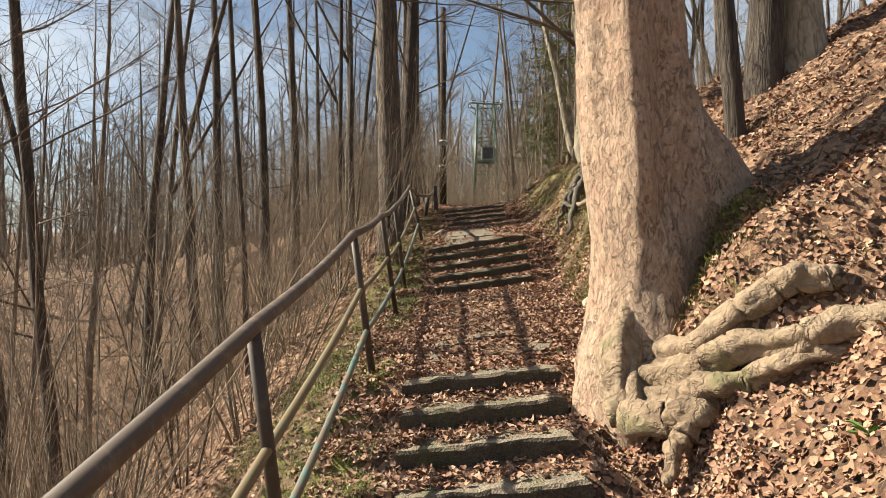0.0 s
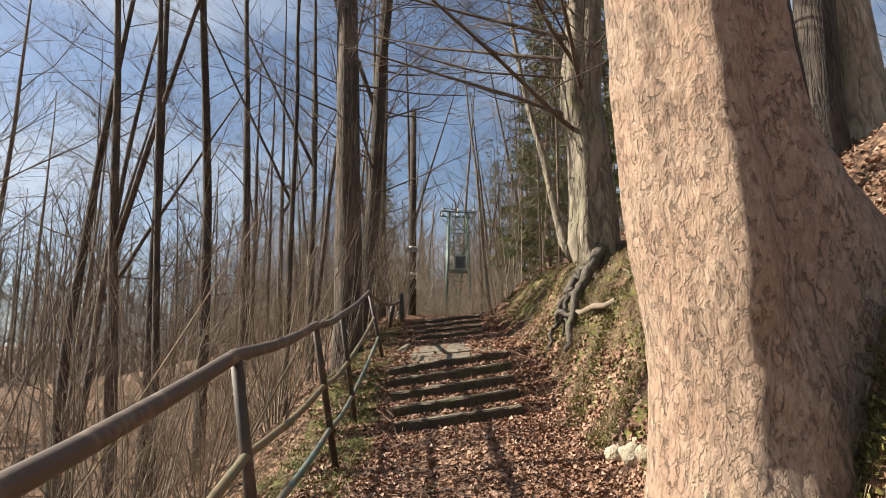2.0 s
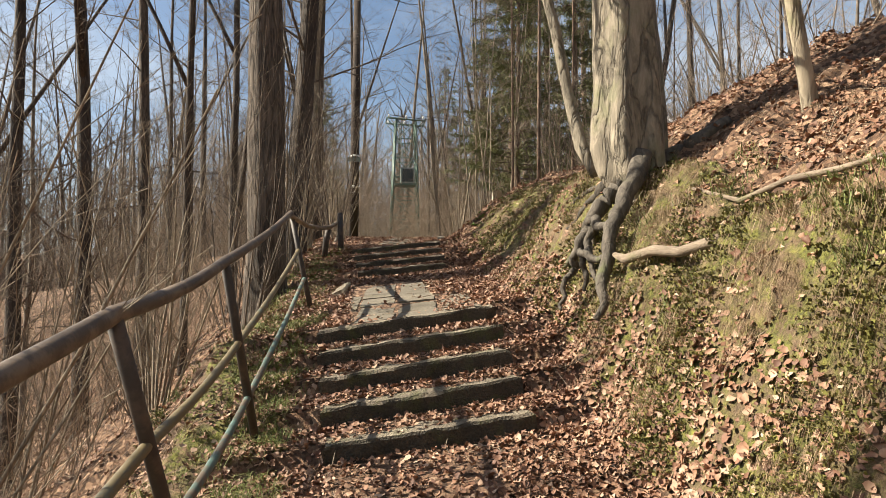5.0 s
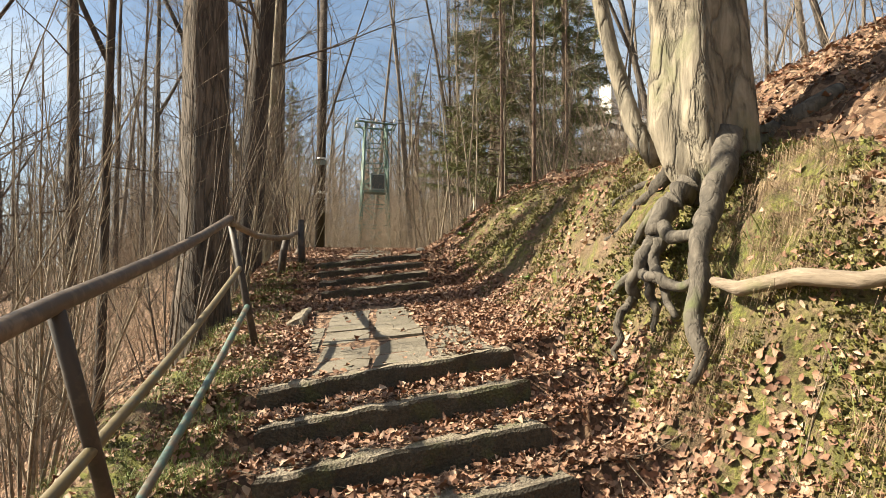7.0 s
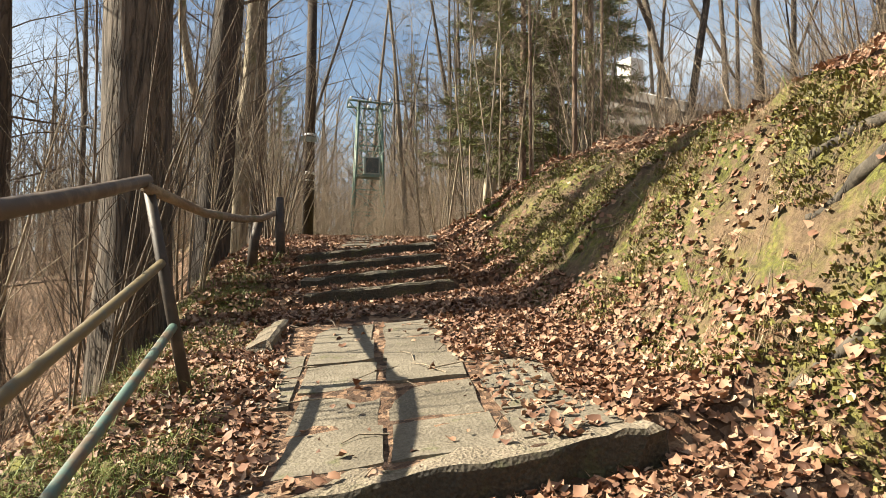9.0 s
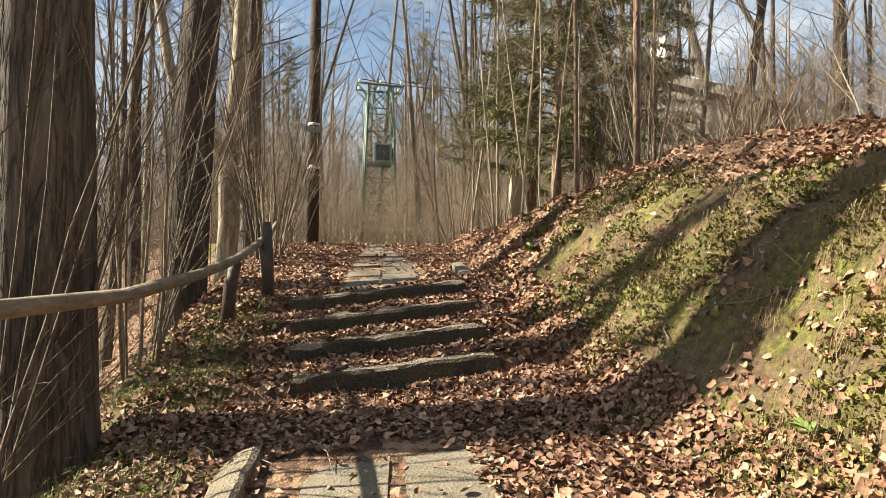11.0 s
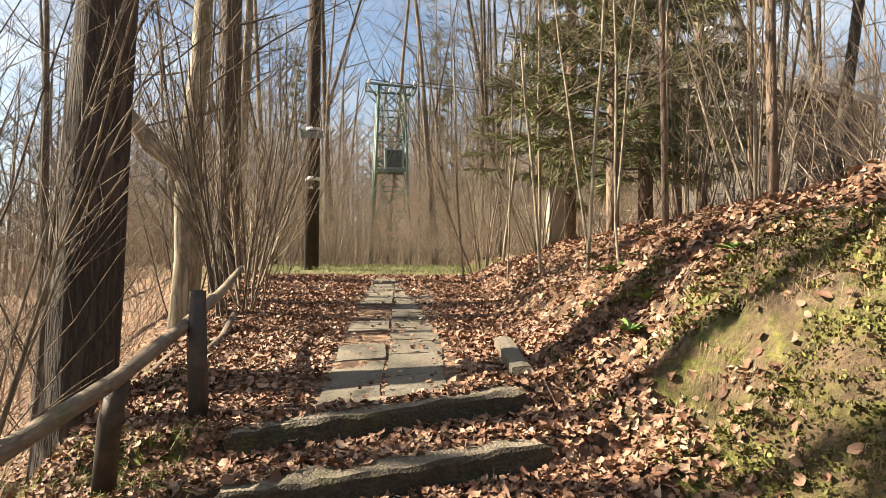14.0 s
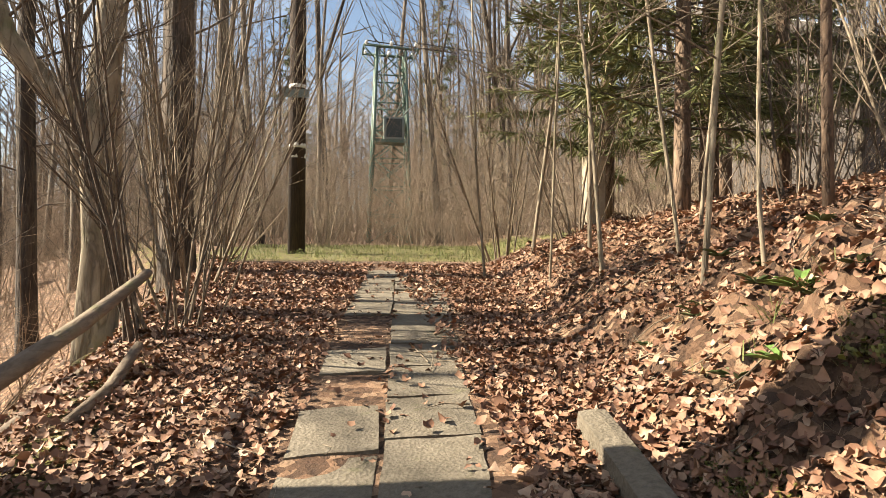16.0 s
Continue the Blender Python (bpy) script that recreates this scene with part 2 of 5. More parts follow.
RAIL_TOP = worn_paint("rail_brown", (0.072, 0.05, 0.035), (0.16, 0.118, 0.083), 0.6)
RAIL_LOW = worn_paint("rail_green", (0.085, 0.155, 0.135), (0.15, 0.11, 0.075), 0.55, 0.0, 0.45)
RAIL_MID = worn_paint("rail_olive", (0.15, 0.115, 0.055), (0.09, 0.12, 0.09), 0.55, 0.0, 0.55)
RAIL_POST = worn_paint("post_dark", (0.03, 0.022, 0.017), (0.075, 0.052, 0.037), 0.6)
WOOD_OLD = bark_material("old_wood", (0.055, 0.04, 0.028), (0.15, 0.113, 0.08), (0.29, 0.23, 0.165), (22, 3, 22), 0.008, 0.15, 0.6, 0.3)
POLE_WOOD = bark_material("tarred_wood", (0.012, 0.008, 0.006), (0.035, 0.022, 0.015), (0.07, 0.045, 0.03), (30, 30, 2), 0.006)
STEEL_GREEN = worn_paint("pylon_green", (0.08, 0.155, 0.12), (0.12, 0.15, 0.12), 0.5, 0.1)
WHITE_PAINT = worn_paint("white_paint", (0.75, 0.75, 0.72), (0.4, 0.38, 0.34), 0.6, 0.0, 0.62)
BOX_GREY = worn_paint("box_grey", (0.20, 0.25, 0.23), (0.16, 0.19, 0.17), 0.5)
BOX_DARK = worn_paint("box_front", (0.02, 0.035, 0.035), (0.04, 0.05, 0.05), 0.4)
WIRE = worn_paint("cable", (0.03, 0.03, 0.03), (0.05, 0.05, 0.05), 0.5)
PLASTER = worn_paint("plaster", (0.72, 0.70, 0.66), (0.6, 0.57, 0.52), 0.9, 0.0, 0.6)
ROOF = worn_paint("roof_sheet", (0.55, 0.54, 0.52), (0.42, 0.40, 0.38), 0.7, 0.0, 0.55)
ROOF_EDGE = worn_paint("roof_edge", (0.07, 0.06, 0.055), (0.1, 0.085, 0.07), 0.7)
POST_BEIGE = stone_material("post_concrete", (0.33, 0.28, 0.2), (0.46, 0.40, 0.3), (0.56, 0.5, 0.38), 0.1)


# ---- mesh helpers ----
class Shape:
    """Gathers vertices and faces for one mesh."""

    def __init__(self):
        self.v, self.f = [], []

    def tube(self, pts, radii, sides=6, wobble=0.0, cap=True, seed=0.0):
        pts = [Vector(p) for p in pts]
        n = len(pts)
        base = len(self.v)
        for i, p in enumerate(pts):
            d = (pts[min(i + 1, n - 1)] - pts[max(i - 1, 0)])
            d = d.normalized() if d.length > 1e-9 else Vector((0, 0, 1))
            ref = Vector((1, 0, 0)) if abs(d.x) < 0.7 else Vector((0, 1, 0))
            a = (ref - d * ref.dot(d)).normalized()
            c = d.cross(a)
            for k in range(sides):
                th = 2 * math.pi * k / sides
                o = a * math.cos(th) + c * math.sin(th)
                r = radii[i]
                if wobble:
                    r *= 1 + wobble * noise.noise(p * (0.35 / max(r, 0.04)) + o * 1.3 + Vector((seed, seed, 0)))
                self.v.append(p + o * r)
        for i in range(n - 1):
            for k in range(sides):
                k2 = (k + 1) % sides
                self.f.append((base + i * sides + k, base + i * sides + k2, base + (i + 1) * sides + k2, base + (i + 1) * sides + k))
        if cap:
            self.f.append(tuple(base + k for k in reversed(range(sides))))
            self.f.append(tuple(base + (n - 1) * sides + k for k in range(sides)))
        return self

    def box(self, lo, hi, m=None):
        base = len(self.v)
        for x in (lo[0], hi[0]):
            for y in (lo[1], hi[1]):
                for z in (lo[2], hi[2]):
                    p = Vector((x, y, z))
                    self.v.append(m @ p if m else p)
        for q in ((0, 1, 3, 2), (4, 6, 7, 5), (0, 4, 5, 1), (2, 3, 7, 6), (0, 2, 6, 4), (1, 5, 7, 3)):
            self.f.append(tuple(base + i for i in q))
        return self

    def mesh(self, name, mat, smooth=True):
        me = bpy.data.meshes.new(name)
        me.from_pydata([tuple(p) for p in self.v], [], self.f)
        me.materials.append(mat)
        if smooth:
            me.polygons.foreach_set("use_smooth", [True] * len(me.polygons))
        me.update()
        return me


def part(name, shape, mat, parent, label="", smooth=True):
    ob = new(name, shape.mesh(name, mat, smooth))
    ob.parent = parent
    return tagged(ob, label)


def thing(name, label, category, at=(0, 0, 0), group="", kind=""):
    ob = new(name)
    ob.location = at
    ob.empty_display_size = 0.1
    return tagged(ob, label, category, group, kind)


def lerp_table(table, y):
    return float(np.interp(y, [r[0] for r in table], [r[1] for r in table]))


rng = random.Random(7)
nrng = np.random.default_rng(11)

# ---- plan of the path ----
# each flight: left and right end of the top step's front edge, offset per step going down, number of steps
FLIGHTS = {
    "A": (Vector((-0.31, 5.20, 0.63)), Vector((0.90, 5.36, 0.72)), Vector((0.005, -0.45, -0.148)), Vector((-0.02, -0.48, -0.148)), 4),
    "B": (Vector((-0.25, 11.54, 1.87)), Vector((1.38, 11.66, 2.115)), Vector((0.035, -0.45, -0.158)), Vector((-0.03, -0.47, -0.171)), 5),
    "C": (Vector((0.02, 16.83, 2.98)), Vector((1.49, 16.88, 3.152)), Vector((0.03, -0.50, -0.14)), Vector((-0.03, -0.52, -0.150)), 4),
}
STEPS = []
for L, R, dl, dr, count in FLIGHTS.values():
    for k in range(count):
        STEPS.append((L + dl * k, R + dr * k))
STEPS.sort(key=lambda s: s[0].y)

# height of the path's middle between the flights
PROFILE = [(-30, -1.6), (-8, -0.55), (0, -0.02), (2.3, 0.05), (3.6, 0.10), (5.28, 0.67), (5.7, 0.70), (9.5, 1.16), (11.6, 1.985), (12.6, 2.09), (14.9, 2.43), (16.85, 3.06), (17.5, 3.13), (23, 3.72), (30, 4.05), (45, 4.5), (120, 8.0), (600, 40)]
MIDDLE = [(-10, 0.2), (3, 0.3), (5, 0.35), (8, 0.55), (11.6, 0.6), (16.4, 0.75), (19, 1.0), (23, 1.35), (30, 2.4), (60, 6)]
BANK = [  # y, foot x, width of the steep part, its height, slope above
    (-6, 1.3, 1.2, 0.8, 0.5), (2, 1.15, 1.3, 0.9, 0.62), (3.6, 1.2, 1.0, 0.95, 0.62), (4.3, 1.2, 0.72, 1.22, 0.62), (5.6, 1.35, 0.85, 1.3, 0.66), (7, 1.55, 0.75, 1.45, 0.7), (9, 1.55, 0.75, 1.5, 0.7),
    (11, 1.72, 0.9, 1.45, 0.62), (13, 1.72, 1.0, 1.35, 0.55), (14.7, 1.72, 1.05, 1.2, 0.45), (17.8, 1.75, 1.1, 0.75, 0.35), (20, 2.0, 1.4, 0.6, 0.3), (24, 2.5, 1.8, 0.45, 0.26), (30, 4.0, 2.0, 0.3, 0.22), (60, 8, 3, 0.3, 0.18)]
EDGE = [(-10, -0.75), (2, -0.70), (6, -0.70), (10, -0.68), (13, -0.55), (17, -0.40), (20, -0.5), (24, -0.8), (30, -3.0), (40, -6.0), (80, -10)]


def path_z(x, y):
    """Height of the trodden way, with the treads behind each step."""
    base = lerp_table(PROFILE, y)
    xm = lerp_table(MIDDLE, y)
    tilt = lerp_table([(0, 0.02), (5, 0.05), (9, 0.13), (14, 0.12), (17, 0.12), (19, 0.03), (25, 0.0)], y)
    base += tilt * max(-1.0, min(1.0, x - xm))
    for k, (L, R) in enumerate(STEPS):
        f = (x - L.x) / (R.x - L.x)
        g = max(-0.35, min(1.3, f))
        yl = L.y + (R.y - L.y) * g
        zl = L.z + (R.z - L.z) * g
        nxt = STEPS[k + 1] if k + 1 < len(STEPS) else None
        if y > yl + 0.06:
            if nxt and (nxt[0].y - L.y) < 0.9:
                ynx = nxt[0].y + (nxt[1].y - nxt[0].y) * g
                if y < ynx + 0.06:
                    return zl - 0.012 + 0.05 * (y - yl)
    for k, (L, R) in enumerate(STEPS):      # keep the ground below the edge just in front of a flight
        first = k == 0 or STEPS[k][0].y - STEPS[k - 1][0].y > 0.9
        last = k == len(STEPS) - 1 or STEPS[k + 1][0].y - STEPS[k][0].y > 0.9
        f = max(-0.35, min(1.3, (x - L.x) / (R.x - L.x)))
        yl, zl = L.y + (R.y - L.y) * f, L.z + (R.z - L.z) * f
        if first and yl - 1.2 < y <= yl + 0.06:
            w = (yl + 0.06 - y) / 1.26
            return (zl - 0.15) * (1 - w) + base * w
        if last and yl + 0.06 < y < yl + 1.2:
            w = (y - yl - 0.06) / 1.14
            return (zl - 0.005) * (1 - w) + base * w
    return base


def smooth01(t):
    t = max(0.0, min(1.0, t))
    return t * t * (3 - 2 * t)


def height(x, y, rough=True):
    ys = [r[0] for r in BANK]
    foot, wide, high, above = (float(np.interp(y, ys, [r[c] for r in BANK])) for c in (1, 2, 3, 4))
    if rough:
        foot += 0.14 * noise.noise((y * 0.9, 3.1, 0.0)) + 0.06 * noise.noise((y * 2.7, 8.1, 0.0))
    edge = lerp_table(EDGE, y)
    z = path_z(max(edge - 0.3, min(x, foot + 0.3)), y)
    if x > foot:
        smoothz = lerp_table(PROFILE, y) + 0.08
        u = smooth01((x - foot) / 0.5)
        z = z * (1 - u) + smoothz * u
        t = (x - foot) / wide
        s = 0.45 * smooth01(t) + 0.55 * max(0.0, min(1.0, t))
        z += high * s
        beyond = max(0.0, x - foot - wide)
        brow = lerp_table([(6, 6.0), (9, 3.5), (12, 2.0), (15, 0.9), (30, 0.9)], y)
        rise = lerp_table([(6, 0.3), (10, 0.28), (14, 0.14), (22, 0.12), (30, 0.2)], y)
        z += above * min(beyond, brow) + rise * max(0.0, min(beyond - brow, 88)) * (1 if y < 40 else 0.6)
    if x < edge:
        d = edge - x
        smoothz = lerp_table(PROFILE, y) - 0.05
        u = smooth01(d / 0.4)
        z = z * (1 - u) + smoothz * u
        far = max(0.0, min(1.0, (y - 22) / 14))
        slope = 0.82 * (1 - far) + 0.22 * far
        z -= slope * min(d, 13.0) * min(1.0, 0.35 + d / 1.2) + 0.12 * max(0.0, min(d - 13.0, 30)) * (1 - far)
    if rough:
        off = smooth01((x - foot) / 0.4) + smooth01((edge - x) / 0.5)
        p = Vector((x, y, z))
        z += 0.015 * noise.noise(p * 3.0) + off * (0.11 * noise.noise(p * 1.7) + 0.10 * noise.noise(p * 4.3) + 0.075 * noise.noise(p * 9))
        z += max(0.0, min(off, 1)) * min(1.0, max(0.0, (abs(x) - 4) / 10)) * 0.5 * noise.noise((x * 0.15, y * 0.15, 5))
    return z


def spread(lo, hi, step, far_lo, far_hi, grow=1.22):
    mid = list(np.arange(lo, hi + step / 2, step))
    left, d = [], step
    x = lo
    while x > far_lo:
        d *= grow
        x -= d
        left.append(x)
    right, d, x = [], step, hi
    while x < far_hi:
        d *= grow
        x += d
        right.append(x)
    return left[::-1] + mid + right


GRID = []


def heights(x, y):
    """The ground's height at arrays of places, read off the built sheet."""
    xs, ys, z = GRID[0]
    i = np.clip(np.searchsorted(xs, x) - 1, 0, len(xs) - 2)
    j = np.clip(np.searchsorted(ys, y) - 1, 0, len(ys) - 2)
    u, v = (x - xs[i]) / (xs[i + 1] - xs[i]), (y - ys[j]) / (ys[j + 1] - ys[j])
    return z[j, i] * (1 - u) * (1 - v) + z[j, i + 1] * u * (1 - v) + z[j + 1, i] * (1 - u) * v + z[j + 1, i + 1] * u * v


def build_ground():
    xs = spread(-1.6, 3.6, 0.065, -600, 600, 1.14)
    ys = spread(1.5, 21.5, 0.065, -300, 700, 1.14)
    nx, ny = len(xs), len(ys)
    verts, cover = [], []
    for y in ys:
        edge = lerp_table(EDGE, y)
        foot = float(np.interp(y, [r[0] for r in BANK], [r[1] for r in BANK]))
        wide = float(np.interp(y, [r[0] for r in BANK], [r[2] for r in BANK]))
        for x in xs:
            verts.append((x, y, height(x, y)))
            if x > foot:
                t = (x - foot) / wide
                late = smooth01((y - 15.5) / 2.5)
                lit = 0.25 if 0.12 < t < 1.15 else 0.8
                lit = lit * (1 - late) + 0.9 * late
                ms = (0.55 if 0.1 < t < 1.3 else 0.3) * (1 - 0.45 * late)
                if y < 4.7:
                    lit, ms = 0.9, 0.22
            elif x < edge + 0.25:
                d = edge - x
                lit = 0.9 if d > 0.6 else 0.5
                ms = 0.56 if d < 0.5 else (0.3 if d < 2.5 else 0.08)
                lit = lit if d < 6 else 0.95
            else:
                lit, ms = 0.95, 0.12
            if y > 24 and -1.5 < x < 5.5:
                g = smooth01((y - 24) / 2) * (1 - smooth01((y - 33) / 6))
                lit, ms = lit * (1 - g) + 0.3 * g, ms * (1 - g) + 0.8 * g
            cover.append((lit, ms, 0.0, 1.0))
    GRID.append((np.array(xs), np.array(ys), np.array([v[2] for v in verts]).reshape(ny, nx)))
    faces = [(j * nx + i, j * nx + i + 1, (j + 1) * nx + i + 1, (j + 1) * nx + i) for j in range(ny - 1) for i in range(nx - 1)]
    me = bpy.data.meshes.new("ground")
    me.from_pydata(verts, [], faces)
    at = me.color_attributes.new("cover", "FLOAT_COLOR", "POINT")
    at.data.foreach_set("color", np.array(cover, dtype=np.float32).ravel())
    me.polygons.foreach_set("use_smooth", [True] * len(faces))
    me.materials.append(GROUND)
    tagged(new("ground", me), "sloping forest floor of brown soil, moss and leaf litter", "ground", kind="structure")


build_ground()


# ---- stone steps, slabs and kerb ----
def block(length, depth, high, seed, chip=0.02):
    """A weathered block along +x from 0 to length, its front at y = 0 and its top at z = 0."""
    nx = max(6, int(length / 0.07))
    s = Shape()
    ring = [(0.012, -high), (0.008, -high * 0.55), (0.0, -0.022), (0.016, 0.0), (depth * 0.45, 0.004), (depth, -0.006), (depth, -high)]
    for i in range(nx + 1):
        x = length * i / nx
        for a, b in ring:
            n1 = noise.noise((x * 5 + seed * 9.7, a * 6, b * 6 + seed))
            n2 = noise.noise((x * 15 + seed * 3.1, a * 14, b * 14))
            ex = 0.0
            if i in (0, nx):
                ex = (0.03 if i == 0 else -0.03) * (1 if b > -0.02 else 0)
            s.v.append(Vector((x + ex + (0.02 * n1 if i in (0, nx) else 0), a + chip * n1 + chip * 0.5 * n2, b + (chip * 0.6 * n1 + chip * 0.4 * n2))))
    k = len(ring)
    for i in range(nx):
        for j in range(k - 1):
            s.f.append((i * k + j, (i + 1) * k + j, (i + 1) * k + j + 1, i * k + j + 1))
    s.f.append(tuple(range(k)))
    s.f.append(tuple(nx * k + j for j in reversed(range(k))))
    return s


for i, (L, R) in enumerate(STEPS):
    d = R - L
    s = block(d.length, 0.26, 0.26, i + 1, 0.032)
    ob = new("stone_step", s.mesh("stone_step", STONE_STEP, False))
    ob.data.materials.append(STONE_RISER_SHADE)
    # upright faces get the concrete with shade painted in
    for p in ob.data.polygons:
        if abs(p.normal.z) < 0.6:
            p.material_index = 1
    ob.matrix_world = Matrix.Translation(L) @ Matrix.Rotation(math.atan2(d.y, d.x), 4, "Z") @ Matrix.Rotation(-math.atan2(d.z, Vector((d.x, d.y)).length), 4, "Y")
    tagged(ob, "worn mossy concrete step strewn with dead leaves", "step", "steps of the forest path")


def slab(x, y, w, l, turn=0.0, tilt=0.0, sunk=0.012, seed=0):
    z = path_z(x, y)
    dzdy = (path_z(x, y + 0.2) - path_z(x, y - 0.2)) / 0.4
    dzdx = (path_z(x + 0.15, y) - path_z(x - 0.15, y)) / 0.3
    bm = bmesh.new()
    bmesh.ops.create_grid(bm, x_segments=4, y_segments=5, size=0.5)
    for v in bm.verts:
        v.co.x *= w
        v.co.y *= l
        n = noise.noise((v.co.x * 6 + seed * 7, v.co.y * 6, seed))
        v.co.z = 0.006 * n
        if abs(v.co.x) > w * 0.49:
            v.co.x += 0.008 * n
        if abs(v.co.y) > l * 0.49:
            v.co.y += 0.008 * n
    ext = bmesh.ops.extrude_face_region(bm, geom=bm.faces[:])
    bmesh.ops.translate(bm, vec=(0, 0, -0.06), verts=[g for g in ext["geom"] if isinstance(g, bmesh.types.BMVert)])
    bmesh.ops.recalc_face_normals(bm, faces=bm.faces[:])
    me = bpy.data.meshes.new("paving_slab")
    bm.to_mesh(me)
    bm.free()
    me.materials.append(SLAB)
    ob = new("paving_slab", me)
    ob.matrix_world = Matrix.Translation((x, y, z + sunk)) @ Matrix.Rotation(math.atan(dzdy), 4, "X") @ Matrix.Rotation(-math.atan(dzdx) + radians(tilt), 4, "Y") @ Matrix.Rotation(radians(turn), 4, "Z")
    tagged(ob, "grey worn concrete paving slab set in the path", "paving slab", "slabs of the path")


SLABS = []
for k in range(5):                       # landing above the second flight
    y = 12.02 + 0.5 * k
    SLABS.append((0.28 + 0.03 * k, y + 0.03, 0.37, 0.48))
    SLABS.append((0.69 + 0.04 * k, y, 0.39, 0.48))
SLABS += [(1.12, 12.0, 0.36, 0.42), (1.16, 12.75, 0.33, 0.4), (1.13, 12.38, 0.3, 0.3), (-0.02, 12.9, 0.27, 0.45), (0.02, 13.4, 0.26, 0.45)]
for k in range(12):                      # path beyond the third flight
    y = 17.35 + 0.5 * k
    xm = 0.98 + 0.052 * k
    SLABS.append((xm, y, 0.34 + 0.012 * k, 0.485))
    if k not in (3, 5, 6):
        SLABS.append((xm - 0.37 - 0.004 * k, y - 0.07, 0.33, 0.485))
for k, (x, y, w, l) in enumerate(SLABS):
    slab(x, y, w, l, rng.uniform(-2.5, 2.5) - 5, rng.uniform(-1.5, 1.5), 0.010 + rng.uniform(-0.004, 0.008), k)
for x, y, w, l, a in ((0.05, 6.5, 0.3, 0.16, 20), (0.42, 6.75, 0.36, 0.16, 25), (0.85, 6.2, 0.22, 0.3, -15), (-0.1, 6.05, 0.1, 0.3, 10)):
    slab(x, y, w, l, a, 0, 0.03, y)

kerb = block(0.88, 0.12, 0.14, 31, 0.003)
ob = new("kerb_stone", kerb.mesh("kerb_stone", SLAB, False))
ob.matrix_world = Matrix.Translation((1.61, 17.12, 3.225)) @ Matrix.Rotation(radians(84), 4, "Z") @ Matrix.Rotation(radians(-7), 4, "Y")
tagged(ob, "narrow concrete kerb stone half buried beside the path", "kerb")


edge_stone = block(0.75, 0.16, 0.12, 47, 0.012)
ob = new("edge_stone", edge_stone.mesh("edge_stone", STONE_STEP, False))
ob.matrix_world = Matrix.Translation((-0.06, 13.75, path_z(-0.06, 13.75) + 0.10)) @ Matrix.Rotation(radians(84), 4, "Z") @ Matrix.Rotation(radians(-9), 4, "Y") @ Matrix.Rotation(radians(-22), 4, "X")
tagged(ob, "mossy loose kerb stone tilted beside the landing", "stone")


# ---- railing ----
POSTS = [((-0.64, 2.90, 0.05), (-0.70, 2.53, 1.25)), ((-0.575, 5.58, 0.66), (-0.70, 5.36, 1.755)), ((-0.57, 8.40, 0.92), (-0.69, 7.72, 2.10)), ((-0.555, 10.20, 1.15), (-0.67, 9.50, 2.37)), ((-0.40, 13.03, 2.07), (-0.64, 13.13, 3.11))]
railing = thing("handrail", "old iron handrail with peeling brown and green paint beside the steps", "railing", (-0.6, 5.5, 0.6))


def local(p, ob):
    return Vector(p) - ob.location


for a, b in POSTS:
    a, b = Vector(a), Vector(b)
    part("post", Shape().tube([local(a + (a - b) * 0.15, railing), local(a.lerp(b, 0.5), railing), local(b, railing)], [0.030, 0.029, 0.028], 12, 0.06), RAIL_POST, railing, "dark rusted iron post")


def rail_line(f, start, end):
    pts = [Vector(start)] + [Vector(a).lerp(Vector(b), f) for a, b in POSTS] + ([Vector(end)] if end else [])
    out = []
    for p, q in zip(pts, pts[1:]):
        for i in range(6):
            r = p.lerp(q, i / 6)
            r.z -= 0.03 * math.sin(math.pi * i / 6)
            out.append(r)
    out.append(pts[-1])
    return out


pts = rail_line(1.0, (-0.80, -1.5, 0.53), None)
part("top_rail", Shape().tube([local(p, railing) for p in pts], [0.032] * len(pts), 12, 0.08), RAIL_TOP, railing, "weathered brown top rail")
for f in (0.60, 0.30):
    pts = rail_line(f, (-0.76, -1.3, -0.66 + f * 1.19), None)
    part("mid_rail" if f > 0.5 else "low_rail", Shape().tube([local(p, railing) for p in pts], [0.022] * len(pts), 10, 0.05), RAIL_MID if f > 0.5 else RAIL_LOW, railing, "olive brown middle rail" if f > 0.5 else "green painted lower rail, rust showing")

wood_rail = thing("wooden_rail", "long bare sagging wooden rail on short leaning stakes", "railing", (-0.3, 17.2, 3.0))
pts = [(-0.62, 13.05, 3.06), (-0.52, 14.2, 3.08), (-0.42, 15.4, 3.18), (-0.33, 16.4, 3.30), (-0.26, 17.3, 3.46), (-0.24, 18.3, 3.62), (-0.25, 19.25, 3.79)]
part("rail", Shape().tube([local(p, wood_rail) for p in pts], [0.03, 0.03, 0.031, 0.032, 0.034, 0.03, 0.024], 10, 0.2), WOOD_OLD, wood_rail, "barkless brown pole")
part("stake", Shape().tube([local((-0.42, 16.55, 2.75), wood_rail), local((-0.40, 16.55, 3.1), wood_rail), local((-0.36, 16.55, 3.28), wood_rail)], [0.05, 0.048, 0.046], 8, 0.2), RAIL_POST, wood_rail)
part("stake", Shape().tube([local((-0.16, 17.2, 2.85), wood_rail), local((-0.19, 17.25, 3.3), wood_rail), local((-0.20, 17.3, 3.64), wood_rail)], [0.05, 0.048, 0.04], 8, 0.2), RAIL_POST, wood_rail)


